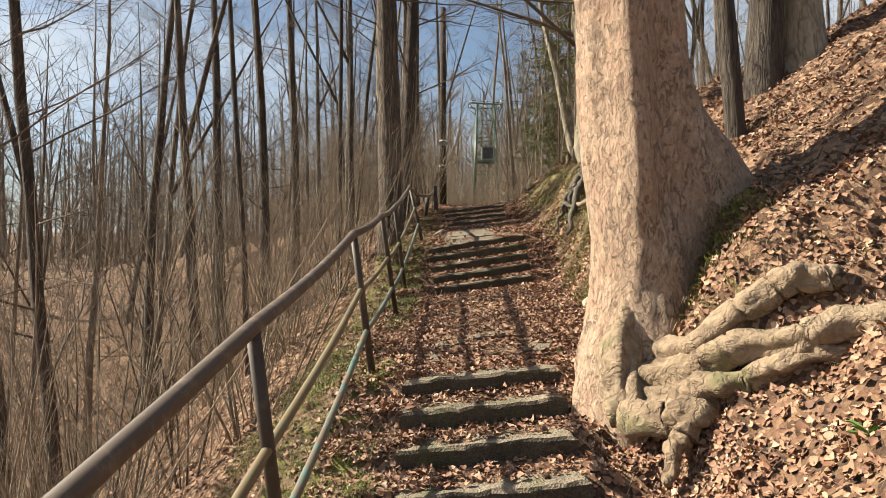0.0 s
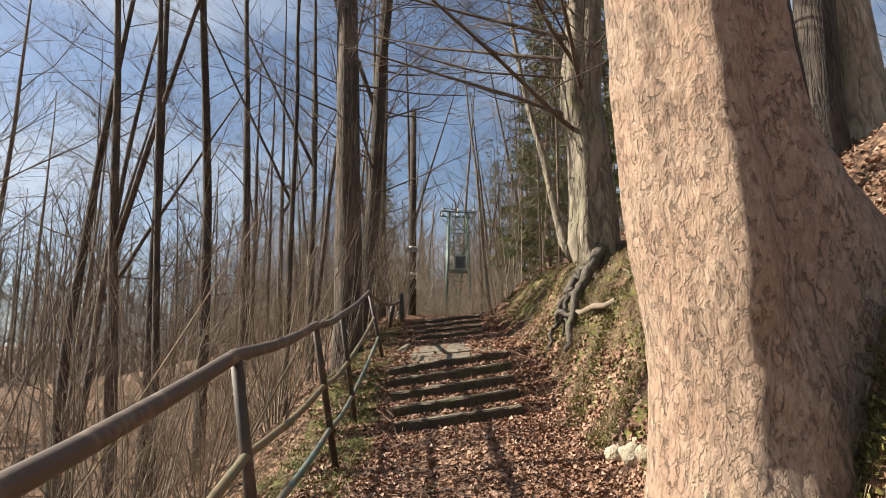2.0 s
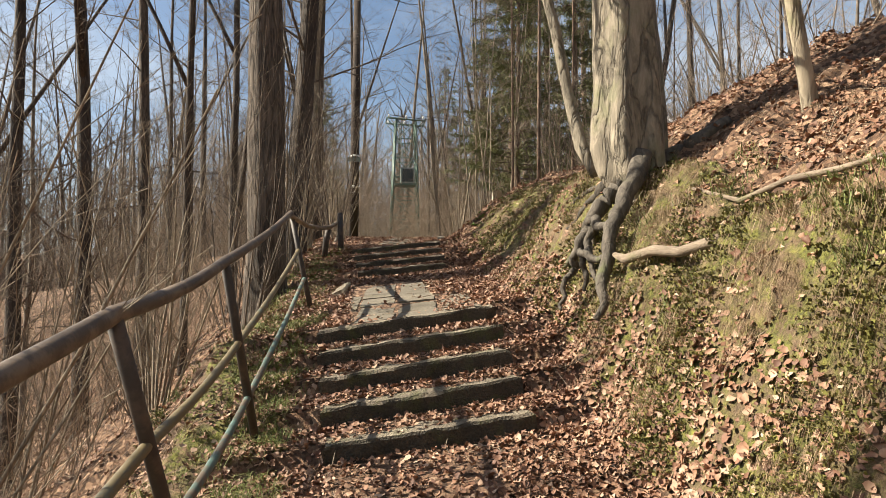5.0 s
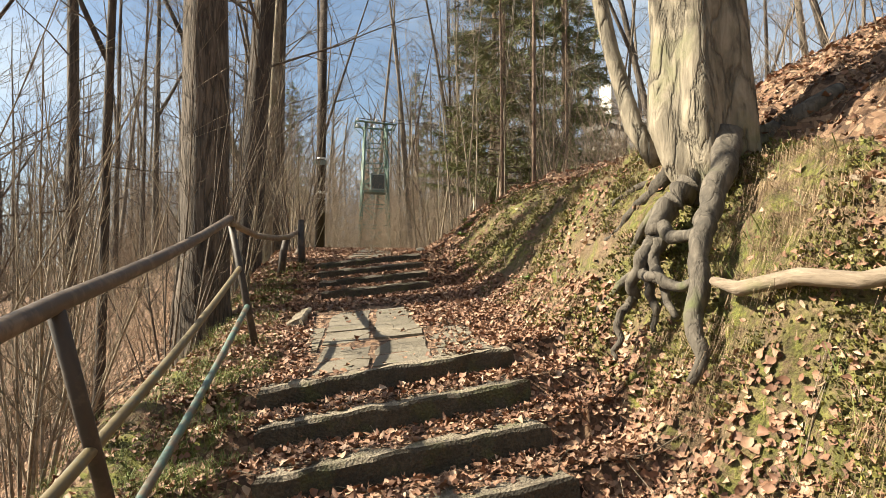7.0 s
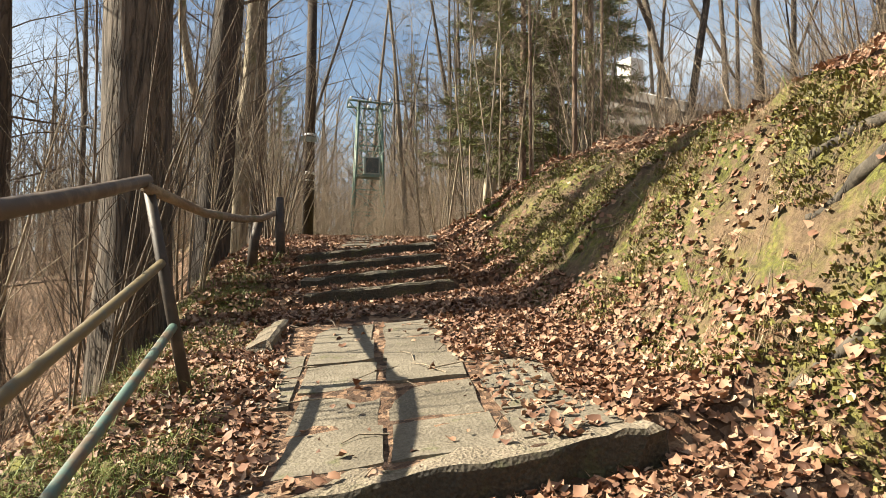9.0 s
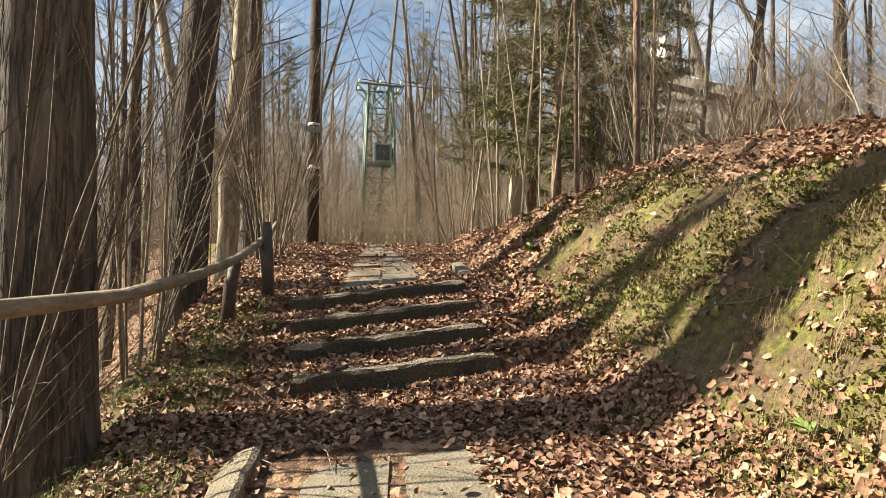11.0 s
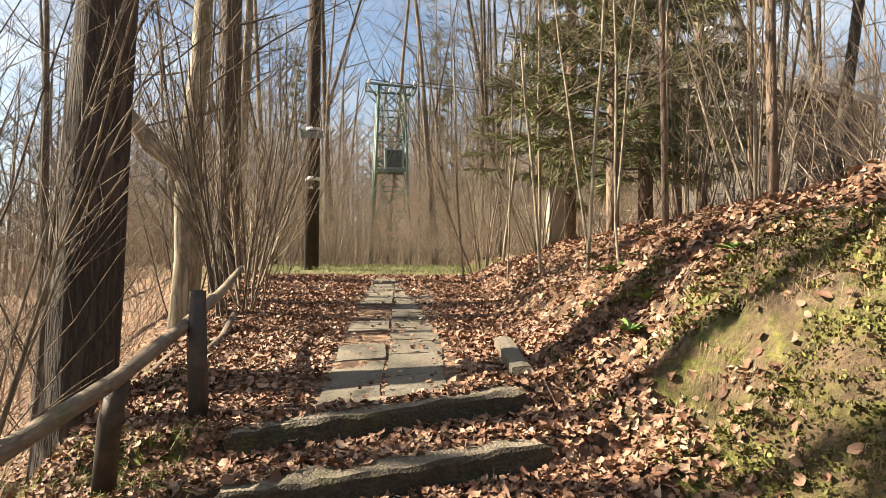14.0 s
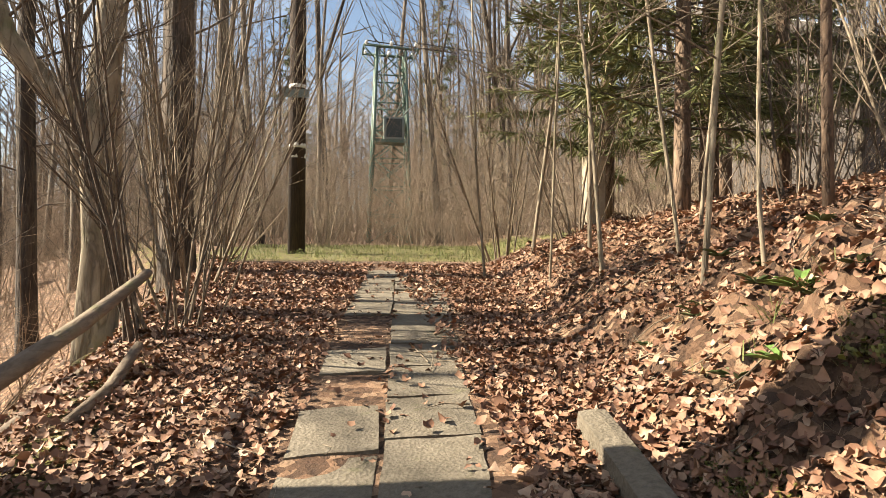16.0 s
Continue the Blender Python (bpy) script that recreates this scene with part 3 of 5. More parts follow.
# ---- bare trees ----
def curve_pts(start, way, length, n, bend, seed, rise=0.0):
    p, d = Vector(start), Vector(way).normalized()
    out = [p.copy()]
    for i in range(n):
        d = (d + Vector((noise.noise((seed, i * 0.7, 0)), noise.noise((0, seed, i * 0.7)), noise.noise((i * 0.7, 0, seed)) + rise)) * bend).normalized()
        p = p + d * (length / n)
        out.append(p.copy())
    return out


def branches(shape, r, trunk, radii, count, lo, size, depth=2, sides=5, up=0.5, thick=0.42):
    """Boughs that leave a trunk's line, each with finer twigs."""
    n = len(trunk)
    for k in range(count):
        f = lo + (1 - lo) * (k + r.random()) / count
        i = min(int(f * (n - 1)), n - 2)
        u = f * (n - 1) - i
        p = trunk[i].lerp(trunk[i + 1], u)
        rad = radii[i] + (radii[i + 1] - radii[i]) * u
        a = r.uniform(0, 2 * math.pi)
        way = Vector((math.cos(a), math.sin(a), up * 0.7 + r.uniform(-0.35, 0.5)))
        length = size * r.uniform(0.5, 1.15) * (1.15 - 0.6 * f)
        br = max(0.003, min(rad * thick, 0.0046 * length + 0.003))
        m = 5
        pts = curve_pts(p, way, length, m, 0.38, r.uniform(0, 99), 0.10)
        rr = [br * (1 - 0.8 * j / m) for j in range(m + 1)]
        shape.tube(pts, rr, sides, cap=False)
        if depth > 1:
            for q in range(int(7 + length * 2.8)):
                f2 = r.uniform(0.2, 1.0)
                j = min(int(f2 * m), m - 1)
                pp = pts[j].lerp(pts[j + 1], f2 * m - j)
                d2 = (pts[j + 1] - pts[j]).normalized()
                w2 = (d2 * 0.9 + Vector((r.uniform(-1, 1), r.uniform(-1, 1), r.uniform(-0.4, 0.9)))).normalized()
                l2 = length * r.uniform(0.2, 0.5)
                t2 = curve_pts(pp, w2, l2, 3, 0.42, r.uniform(0, 99), 0.05)
                b2 = max(0.0026, rr[j] * 0.42)
                shape.tube(t2, [b2, b2 * 0.8, b2 * 0.55, 0.0016], 3, cap=False)
                if depth > 2:
                    for q2 in range(3):
                        jj = r.randrange(1, 3)
                        w3 = ((t2[jj + 1] - t2[jj]).normalized() + Vector((r.uniform(-1, 1), r.uniform(-1, 1), r.uniform(-0.4, 0.7)))).normalized()
                        t3 = curve_pts(t2[jj], w3, l2 * r.uniform(0.3, 0.6), 2, 0.25, r.uniform(0, 99))
                        shape.tube(t3, [b2 * 0.6, b2 * 0.45, 0.001], 3, cap=False)


def bare_tree(name, label, seed, tall, rad, lean, bark, twig, crown_lo=0.3, boughs=26, size=3.0, depth=2, fork=0, bend=0.05, sides=12, flare=1.5, group=""):
    r = random.Random(seed)
    t = thing(name, label, "tree", group=group)
    n = 14
    trunk = curve_pts((0, 0, -0.5), Vector((lean[0], lean[1], 1)), tall + 0.5, n, bend, seed * 3.7, 0.02)
    radii = [rad * (1 - 0.82 * (j / n) ** 1.1) for j in range(n + 1)]
    radii[0] *= flare
    radii[1] *= 1 + (flare - 1) * 0.12
    pts2 = [trunk[0], trunk[0].lerp(trunk[1], 0.35), trunk[0].lerp(trunk[1], 0.7)] + trunk[1:]
    rad2 = [radii[0], rad * (1 + (flare - 1) * 0.55), rad * (1 + (flare - 1) * 0.2)] + radii[1:]
    s = Shape().tube(pts2, rad2, sides, 0.22, True, seed)
    for k in range(fork):
        j = r.randrange(4, 7)
        a = r.uniform(0, 6.28)
        limb = curve_pts(trunk[j], (math.cos(a) * 0.5, math.sin(a) * 0.5, 1), tall * 0.55, 8, 0.06, seed + k * 5.1, 0.03)
        lr = [radii[j] * 0.7 * (1 - 0.8 * q / 8) for q in range(9)]
        s.tube(limb, lr, 9, 0.15)
    part("trunk", s, bark, t)
    c = Shape()
    branches(c, r, trunk, radii, boughs, crown_lo, size, depth)
    part("crown", c, twig, t, "bare leafless boughs and twigs")
    return t


def place(ob, x, y, turn=0.0, scale=1.0, sink=0.05, z=None):
    ob.matrix_basis = pose(x, y, (height(x, y) if z is None else z) - sink, 0, 0, turn) @ Matrix.Scale(scale, 4)
    return ob


def copy_at(ob, x, y, turn=0.0, scale=1.0, sink=0.05):
    m = pose(x, y, height(x, y) - sink, 0, 0, turn)
    c = copy_thing(ob, m)
    c.scale = (scale, scale, scale)
    return c


# trees along the outer side of the railing
place(bare_tree("lime_tree", "tall straight grey-brown tree trunk beside the railing end", 3, 20, 0.275, (-0.03, 0.0), BARK_GREY, TWIG, 0.26, 34, 4.2, 3, 0, 0.02, 18, 1.3), -1.1, 15.0)
place(bare_tree("lime_tree", "tall dark furrowed tree behind the wooden rail", 5, 19, 0.20, (0.04, 0.02), BARK_DARK, TWIG, 0.18, 46, 4.8, 3, 2, 0.03, 16, 1.3), -1.05, 18.0)
def forked_tree():
    t = thing("forked_tree", "pale forked tree with light patchy bark", "tree", (-1.02, 20.9, height(-1.02, 20.9)))
    s = Shape()
    s.tube([(0, 0, -0.4), (0, 0, 0.2), (0.02, 0, 0.8), (0.0, 0.02, 1.4), (0.03, 0, 2.1), (0.1, 0.05, 3.0), (0.12, 0.1, 4.5), (0.2, 0.2, 6.5), (0.2, 0.3, 9.0)], [0.2, 0.15, 0.135, 0.14, 0.12, 0.10, 0.085, 0.06, 0.02], 14, 0.22)
    limb = [(0, 0, 1.55), (-0.12, 0, 1.78), (-0.35, -0.02, 1.95), (-0.62, -0.05, 2.3), (-0.8, -0.05, 2.9), (-0.95, -0.1, 3.8), (-1.0, -0.1, 5.5), (-0.9, 0, 8.0)]
    lr = [0.11, 0.10, 0.09, 0.08, 0.07, 0.06, 0.045, 0.02]
    s.tube(limb, lr, 12, 0.2)
    part("trunk", s, BARK_PALE, t)
    c = Shape()
    r = random.Random(8)
    branches(c, r, [Vector(p) for p in limb], lr, 12, 0.35, 2.0, 3)
    branches(c, r, [Vector((0.03, 0, 2.1)), Vector((0.12, 0.1, 4.5)), Vector((0.2, 0.3, 9.0))], [0.12, 0.08, 0.02], 14, 0.05, 2.2, 3)
    part("crown", c, TWIG, t, "bare leafless boughs and twigs")


forked_tree()
place(bare_tree("lime_tree", "tall brown tree beyond the wooden rail", 9, 18, 0.17, (0.0, 0.02), BARK_GREY, TWIG, 0.16, 40, 4.2, 3, 1, 0.03, 12, 1.3), -0.95, 23.0)

LEFT = [(-4.5, 7.4, 0.10, -0.13), (-5.2, 9.6, 0.10, -0.10), (-7.75, 18.1, 0.145, -0.05), (-6.2, 17.7, 0.15, -0.06), (-6.1, 18.8, 0.15, -0.03), (-4.7, 18.4, 0.15, -0.03), (-4.5, 21.0, 0.15, 0.0),
        (-3.4, 25.5, 0.14, 0.0), (-9.0, 14.0, 0.13, -0.06), (-8.6, 20.5, 0.14, -0.03), (-3.4, 12.2, 0.06, -0.06), (-2.4, 15.8, 0.06, 0.0), (-2.9, 22.0, 0.08, 0.02)]
for k, (x, y, rad, lean) in enumerate(LEFT):
    tree = bare_tree("slender_tree", "slender bare woodland tree on the slope", 20 + k, 15 + 3 * rng.random() + 10 * rad, rad, (lean, 0.02 * rng.uniform(-1, 1)), BARK_DARK if k % 3 else BARK_GREY, TWIG, 0.14, 32 if rad > 0.09 else 9, 3.4 if rad > 0.09 else 1.6, 3, k % 2, 0.08, 9, 1.3, "trees of the slope")
    place(tree, x, y, 0)

MODELS = [bare_tree("woodland_tree", "bare young woodland tree", 60 + k, 13 + k, 0.09 + 0.012 * k, (0.03 * (k - 2), 0.02), (BARK_WOOD, BARK_GREY)[k % 2], TWIG, 0.12, 26, 3.2, 3 if k < 3 else 2, k % 2, 0.075, 7, 1.2, "trees of the wood") for k in range(6)]
spots = []
for k in range(400):
    x, y = rng.uniform(-24, -3.2), rng.uniform(4, 60)
    if y < 26 and x > -6 and rng.random() < 0.6:
        continue
    if all((x - a) ** 2 + (y - b) ** 2 > 1.6 for a, b in spots):
        spots.append((x, y))
    if len(spots) == 44:
        break
for k in range(400):
    x, y = rng.uniform(-10, 22), rng.uniform(31, 62)
    if abs(x - 2.5) < 2.2 and y < 41:
        continue
    if all((x - a) ** 2 + (y - b) ** 2 > 2.0 for a, b in spots):
        spots.append((x, y))
    if len(spots) == 96:
        break
for k in range(400):
    x, y = rng.uniform(7.5, 26), rng.uniform(14, 36)
    if all((x - a) ** 2 + (y - b) ** 2 > 1.8 for a, b in spots) and not (8 < x < 19 and 22 < y < 35):
        spots.append((x, y))
    if len(spots) == 128:
        break
for k, (x, y) in enumerate(spots):
    if k < len(MODELS):
        place(MODELS[k], x, y, 0)
    else:
        copy_at(MODELS[k % 3 if k < 44 else 3 + k % 3], x, y, rng.uniform(0, 360), rng.uniform(0.75, 1.2) if k < 96 else rng.uniform(0.4, 0.7))


# ---- shrubs of thin stems ----
def stem(s, r, a, tall, spread_f, r0, twigs):
    b = Vector((math.cos(a), math.sin(a), 0)) * r.uniform(0.02, 0.22)
    way = Vector((math.cos(a) * spread_f * r.random(), math.sin(a) * spread_f * r.random(), 1))
    h = tall * r.uniform(0.5, 1.0)
    pts = curve_pts(b - Vector((0, 0, 0.15)), way, h, 8, 0.17, r.uniform(0, 99), 0.03)
    rr = [r0 * (1 - 0.8 * j / 8) for j in range(9)]
    s.tube(pts, rr, 5, cap=False)
    for q in range(twigs):
        j = r.randrange(2, 8)
        w2 = ((pts[j + 1] - pts[j]).normalized() + Vector((r.uniform(-1, 1), r.uniform(-1, 1), r.uniform(-0.2, 0.8))) * 0.9).normalized()
        l2 = h * r.uniform(0.1, 0.3)
        t2 = curve_pts(pts[j], w2, l2, 3, 0.25, r.uniform(0, 99))
        s.tube(t2, [rr[j] * 0.45, rr[j] * 0.36, rr[j] * 0.26, 0.0018], 3, cap=False)
        w3 = (w2 + Vector((r.uniform(-1, 1), r.uniform(-1, 1), r.uniform(-0.2, 0.8)))).normalized()
        s.tube(curve_pts(t2[1], w3, l2 * 0.5, 2, 0.25, r.uniform(0, 99)), [rr[j] * 0.3, rr[j] * 0.22, 0.0016], 3, cap=False)


def hazel(seed, stems, tall, spread_f, twig):
    """A coppiced shrub, each of its stems a part."""
    r = random.Random(seed)
    t = thing("hazel_shrub", "bare many-stemmed hazel shrub with pale stems", "shrub", group="shrubs beside the path")
    for k in range(stems):
        s = Shape()
        stem(s, r, r.uniform(0, 6.28), tall, spread_f, r.uniform(0.007, 0.019), 15)
        part("stem", s, twig, t)
    return t


def bush_model(seed, stems, tall, spread_f, twig):
    r = random.Random(seed)
    t = thing("undergrowth_bush", "bare twiggy bush of the woodland undergrowth", "bush", group="bushes of the wood")
    for k in range(stems):
        s = Shape()
        stem(s, r, r.uniform(0, 6.28), tall, spread_f, r.uniform(0.005, 0.012), 12)
        part("stem", s, twig, t)
    return t


HAZELS = [hazel(120 + k, (11, 9, 12)[k], (4.6, 5.4, 3.8)[k], (0.55, 0.4, 0.75)[k], (TWIG_PALE, TWIG, TWIG_PALE)[k]) for k in range(3)]
hz_spots = [(-1.0, 16.2, 0), (-1.35, 14.5, 1), (-1.9, 12.6, 1), (-0.42, 19.95, 1), (-0.30, 20.3, 0), (-0.55, 21.8, 2), (-2.6, 9.4, 0), (-2.1, 7.4, 2), (-3.2, 6.3, 1), (-2.4, 10.9, 0), (-2.5, 5.0, 2), (-3.0, 8.0, 1), (-1.9, 17.0, 1), (-2.2, 13.8, 2), (-3.6, 11.5, 0), (-1.2, 23.5, 0), (-0.9, 25.2, 2), (-1.8, 24.3, 1), (3.6, 23.6, 0), (2.9, 24.6, 2), (4.4, 20.6, 1), (4.3, 19.1, 0), (6.6, 17.0, 2)]
for k, (x, y, i) in enumerate(hz_spots):
    m = pose(x, y, height(x, y), 0, 0, rng.uniform(0, 360))
    if k < 3:
        i = k
        HAZELS[k].matrix_basis = m
    else:
        copy_thing(HAZELS[i], m)


BUSHES = [bush_model(140 + k, (11, 12, 10)[k], (3.2, 2.4, 4.4)[k], (1.0, 1.3, 0.7)[k], (TWIG, BRUSH, BRUSH)[k]) for k in range(3)]
bush = []
for k in range(95):
    bush.append((rng.uniform(-15, -3.2), 4.5 + 28 * rng.random() ** 1.3, rng.randrange(3)))
for k in range(40):
    bush.append((rng.uniform(-6, 12), rng.uniform(29.5, 42), (1, 1, 0, 2)[k % 4]))
for k in range(14):
    bush.append((rng.uniform(-3, 7), rng.uniform(31, 39), 2))
for k in range(16):
    bush.append((rng.uniform(5.4, 8.8), rng.uniform(18, 23.5), 1))
for k in range(14):
    bush.append((rng.uniform(4.4, 9), rng.uniform(14.5, 19), 1))
for k in range(10):
    bush.append((rng.uniform(4.6, 11), rng.uniform(19, 31), rng.randrange(3)))
for k, (x, y, i) in enumerate(bush):
    m = pose(x, y, height(x, y), 0, 0, rng.uniform(0, 360))
    if k < 3:
        BUSHES[k].matrix_basis = m
    else:
        ob = copy_thing(BUSHES[i], m)
        sc = rng.uniform(0.65, 1.15)
        ob.scale = (sc, sc, sc)


# ---- far woods ----
def far_woods():
    r = random.Random(5)
    s = Shape()
    for k in range(1300):
        a = r.uniform(-1.4, 1.5)
        d = r.uniform(62, 130)
        x, y = d * math.sin(a), d * math.cos(a)
        z = height(x, y, False)
        h = r.uniform(11, 19)
        pts = curve_pts((x, y, z - 1), (r.uniform(-0.06, 0.06), 0, 1), h, 4, 0.05, r.uniform(0, 99))
        s.tube(pts, [0.17, 0.14, 0.1, 0.07, 0.03], 4, cap=False)
        for q in range(14):
            j = r.randrange(1, 4)
            p = pts[j].lerp(pts[j + 1], r.random())
            t2 = curve_pts(p, (r.uniform(-1, 1), r.uniform(-1, 1), r.uniform(0.3, 1.3)), r.uniform(2, 4.5), 2, 0.2, r.uniform(0, 99))
            s.tube(t2, [0.05, 0.035, 0.012], 3, cap=False)
    tagged(new("far_woods", s.mesh("far_woods", BARK_WOOD)), "distant bare brown woods on the hillside", "woods", kind="stuff")


far_woods()


def brushwood(name, label, seed, count, spot, lo, hi, thick, side, mat=BRUSH):
    """A thicket of thin crooked shoots, each with side twigs."""
    r = random.Random(seed)
    s = Shape()
    for k in range(count):
        x, y = spot(r)
        h = r.uniform(lo, hi)
        z = float(heights(np.array([x]), np.array([y]))[0])
        pts = curve_pts((x, y, z - 0.1), (r.uniform(-0.6, 0.6), r.uniform(-0.6, 0.6), 1), h, 4, 0.3, r.uniform(0, 99))
        q0 = thick * r.uniform(0.6, 1.3)
        s.tube(pts, [q0, q0 * 0.85, q0 * 0.65, q0 * 0.45, q0 * 0.2], 3, cap=False)
        for q in range(side):
            j = r.randrange(1, 4)
            p = pts[j].lerp(pts[j + 1], r.random())
            t2 = curve_pts(p, (r.uniform(-1, 1), r.uniform(-1, 1), r.uniform(-0.1, 0.9)), h * r.uniform(0.12, 0.35), 2, 0.3, r.uniform(0, 99))
            s.tube(t2, [q0 * 0.45, q0 * 0.35, q0 * 0.15], 3, cap=False)
    tagged(new(name, s.mesh(name, mat)), label, "thicket", kind="stuff")


brushwood("far_thicket", "dense brown leafless brushwood closing the end of the path", 61, 1500, lambda r: (r.uniform(-14, 20), 43 + 18 * r.random()), 3.0, 9.0, 0.013, 18)
brushwood("near_thicket", "low tangled brown brushwood before the pylon", 64, 1300, lambda r: (r.uniform(-9, 13), 31.5 + 9 * r.random()), 0.8, 3.0, 0.007, 13)
brushwood("slope_thicket", "tangled bare brushwood covering the slope below the railing", 62, 2200, lambda r: (-2.4 - 15 * r.random() ** 1.3, r.uniform(2.5, 32)), 0.8, 2.6, 0.006, 7)
brushwood("valley_woods", "grey tangled leafless woods in the valley below", 65, 1800, lambda r: (-13 - 50 * r.random() ** 1.5, r.uniform(-2, 75)), 2.0, 7.5, 0.02, 9, BARK_WOOD)
brushwood("hill_thicket", "thin brown shoots standing on the upper bank", 63, 700, lambda r: (r.uniform(4.2, 14), r.uniform(10, 31)), 0.7, 2.6, 0.008, 6)


# ---- the large flaking tree at the first steps ----
def big_tree():
    t = thing("plane_tree", "massive tree with tan flaking bark and spreading roots beside the steps", "tree", (1.51, 5.14, 0.7))
    s = Shape()
    n, sides = 170, 110
    for i in range(n + 1):
        z = -0.5 + 8.0 * i / n
        r0 = 0.435 - 0.010 * z
        cx, cy = -0.035 * max(z - 1.0, 0) - 0.02, 0.03 * z
        for k in range(sides):
            th = 2 * math.pi * k / sides
            o = Vector((math.cos(th), math.sin(th), 0))
            p = Vector((o.x * 1.3, o.y * 1.3, z * 0.55))
            lobes = 0.05 * noise.noise(p * 1.3 + Vector((3, 1, 2))) + 0.04 * noise.noise(p * 3.1) + 0.025 * noise.noise(p * 7.0) + 0.012 * noise.noise(Vector((o.x * 14, o.y * 14, z * 9)))
            low = smooth01((0.75 - z) / 1.0)
            butt = low * (0.30 * max(0.0, math.cos(th + 1.95)) ** 3 + 0.05) + 0.05 * low * noise.noise(Vector((o.x * 3.5, o.y * 3.5, z * 2.6)))
            ridge = 0.62 * max(0.0, math.cos(th - 0.30)) ** 5 * smooth01((2.55 - z) / 1.25) ** 1.5 - 0.07 * math.exp(-((th - 3.14) / 0.7) ** 2) * math.exp(-((z - 0.95) / 0.5) ** 2)
            dth = (th - 2 * math.pi + radians(103) + math.pi) % (2 * math.pi) - math.pi
            ridge += 0.105 * math.exp(-(dth / 0.30) ** 2) * smooth01((z - 0.95) / 0.5) - 0.10 * math.exp(-((dth - 0.62) / 0.42) ** 2) * smooth01((z - 0.8) / 0.5)
            flake = 0.010 * max(0.0, noise.noise(Vector((o.x * 9, o.y * 9, z * 5)))) + 0.007 * noise.noise(Vector((o.x * 24, o.y * 24, z * 13)))
            s.v.append(Vector((cx, cy, z)) + o * (r0 * (1 + lobes) + butt + ridge + flake))
    for i in range(n):
        for k in range(sides):
            k2 = (k + 1) % sides
            s.f.append((i * sides + k, i * sides + k2, (i + 1) * sides + k2, (i + 1) * sides + k))
    part("trunk", s, BARK_FLAKE, t)
    roots = [
        [(1.47, 4.5, 0.87), (1.56, 4.15, 1.03), (1.8, 4.0, 1.24), (1.99, 3.92, 1.4), (2.18, 3.85, 1.45), (2.3, 3.9, 1.40)],
        [(1.34, 4.55, 0.73), (1.47, 4.1, 0.89), (1.68, 3.95, 1.01), (1.87, 3.8, 1.09), (2.06, 3.65, 1.15), (2.26, 3.5, 1.19), (2.6, 3.4, 1.21)],
        [(1.22, 4.5, 0.62), (1.4, 4.1, 0.68), (1.58, 3.95, 0.81), (1.76, 3.85, 0.91), (1.94, 3.7, 1.0), (2.29, 3.55, 1.04)],
        [(1.25, 4.75, 0.95), (1.17, 4.25, 0.58), (1.32, 4.05, 0.57), (1.48, 3.95, 0.64), (1.57, 3.98, 0.76)],
        [(1.37, 4.25, 0.66), (1.42, 4.0, 0.60), (1.35, 3.9, 0.51), (1.27, 3.82, 0.41), (1.22, 3.75, 0.30)],
        [(1.32, 4.95, 1.35), (1.20, 4.66, 0.98), (1.13, 4.45, 0.70), (1.12, 4.30, 0.48)],
        [(1.50, 5.55, 1.0), (1.42, 5.85, 0.85), (1.38, 6.15, 0.70)],
    ]
    rads = [(0.12, 0.095, 0.09, 0.085, 0.07, 0.04), (0.15, 0.11, 0.10, 0.095, 0.085, 0.08, 0.06), (0.14, 0.11, 0.075, 0.065, 0.07, 0.06), (0.10, 0.12, 0.10, 0.085, 0.05), (0.10, 0.085, 0.065, 0.04, 0.02), (0.10, 0.13, 0.13, 0.07), (0.2, 0.12, 0.05)]
    for line, rr in zip(roots, rads):
        fine, fr = [], []
        for i in range(len(line) - 1):
            for q in range(9):
                u = q / 9
                fine.append(Vector(line[i]).lerp(Vector(line[i + 1]), u) - t.location + Vector((noise.noise((i + u, rr[0] * 50, 0)), noise.noise((0, i + u, rr[0] * 40)), noise.noise((rr[0] * 30, 0, i + u)))) * 0.06)
                fr.append(rr[i] + (rr[i + 1] - rr[i]) * u)
        part("root", Shape().tube(fine, fr, 24, 0.55, True, rr[0] * 20), ROOT_TAN, t, "smooth knotted surface root")
    c = Shape()
    r = random.Random(77)
    trunk = [Vector((0.06 * k - 0.05, 0.1 * k, 7.4 + 0.9 * k)) for k in range(8)]
    branches(c, r, trunk, [0.34 - 0.04 * k for k in range(8)], 16, 0.0, 5.0, 2, 6, 0.4, 0.35)
    part("crown", c, TWIG, t, "bare spreading boughs")
    return t


big_tree()


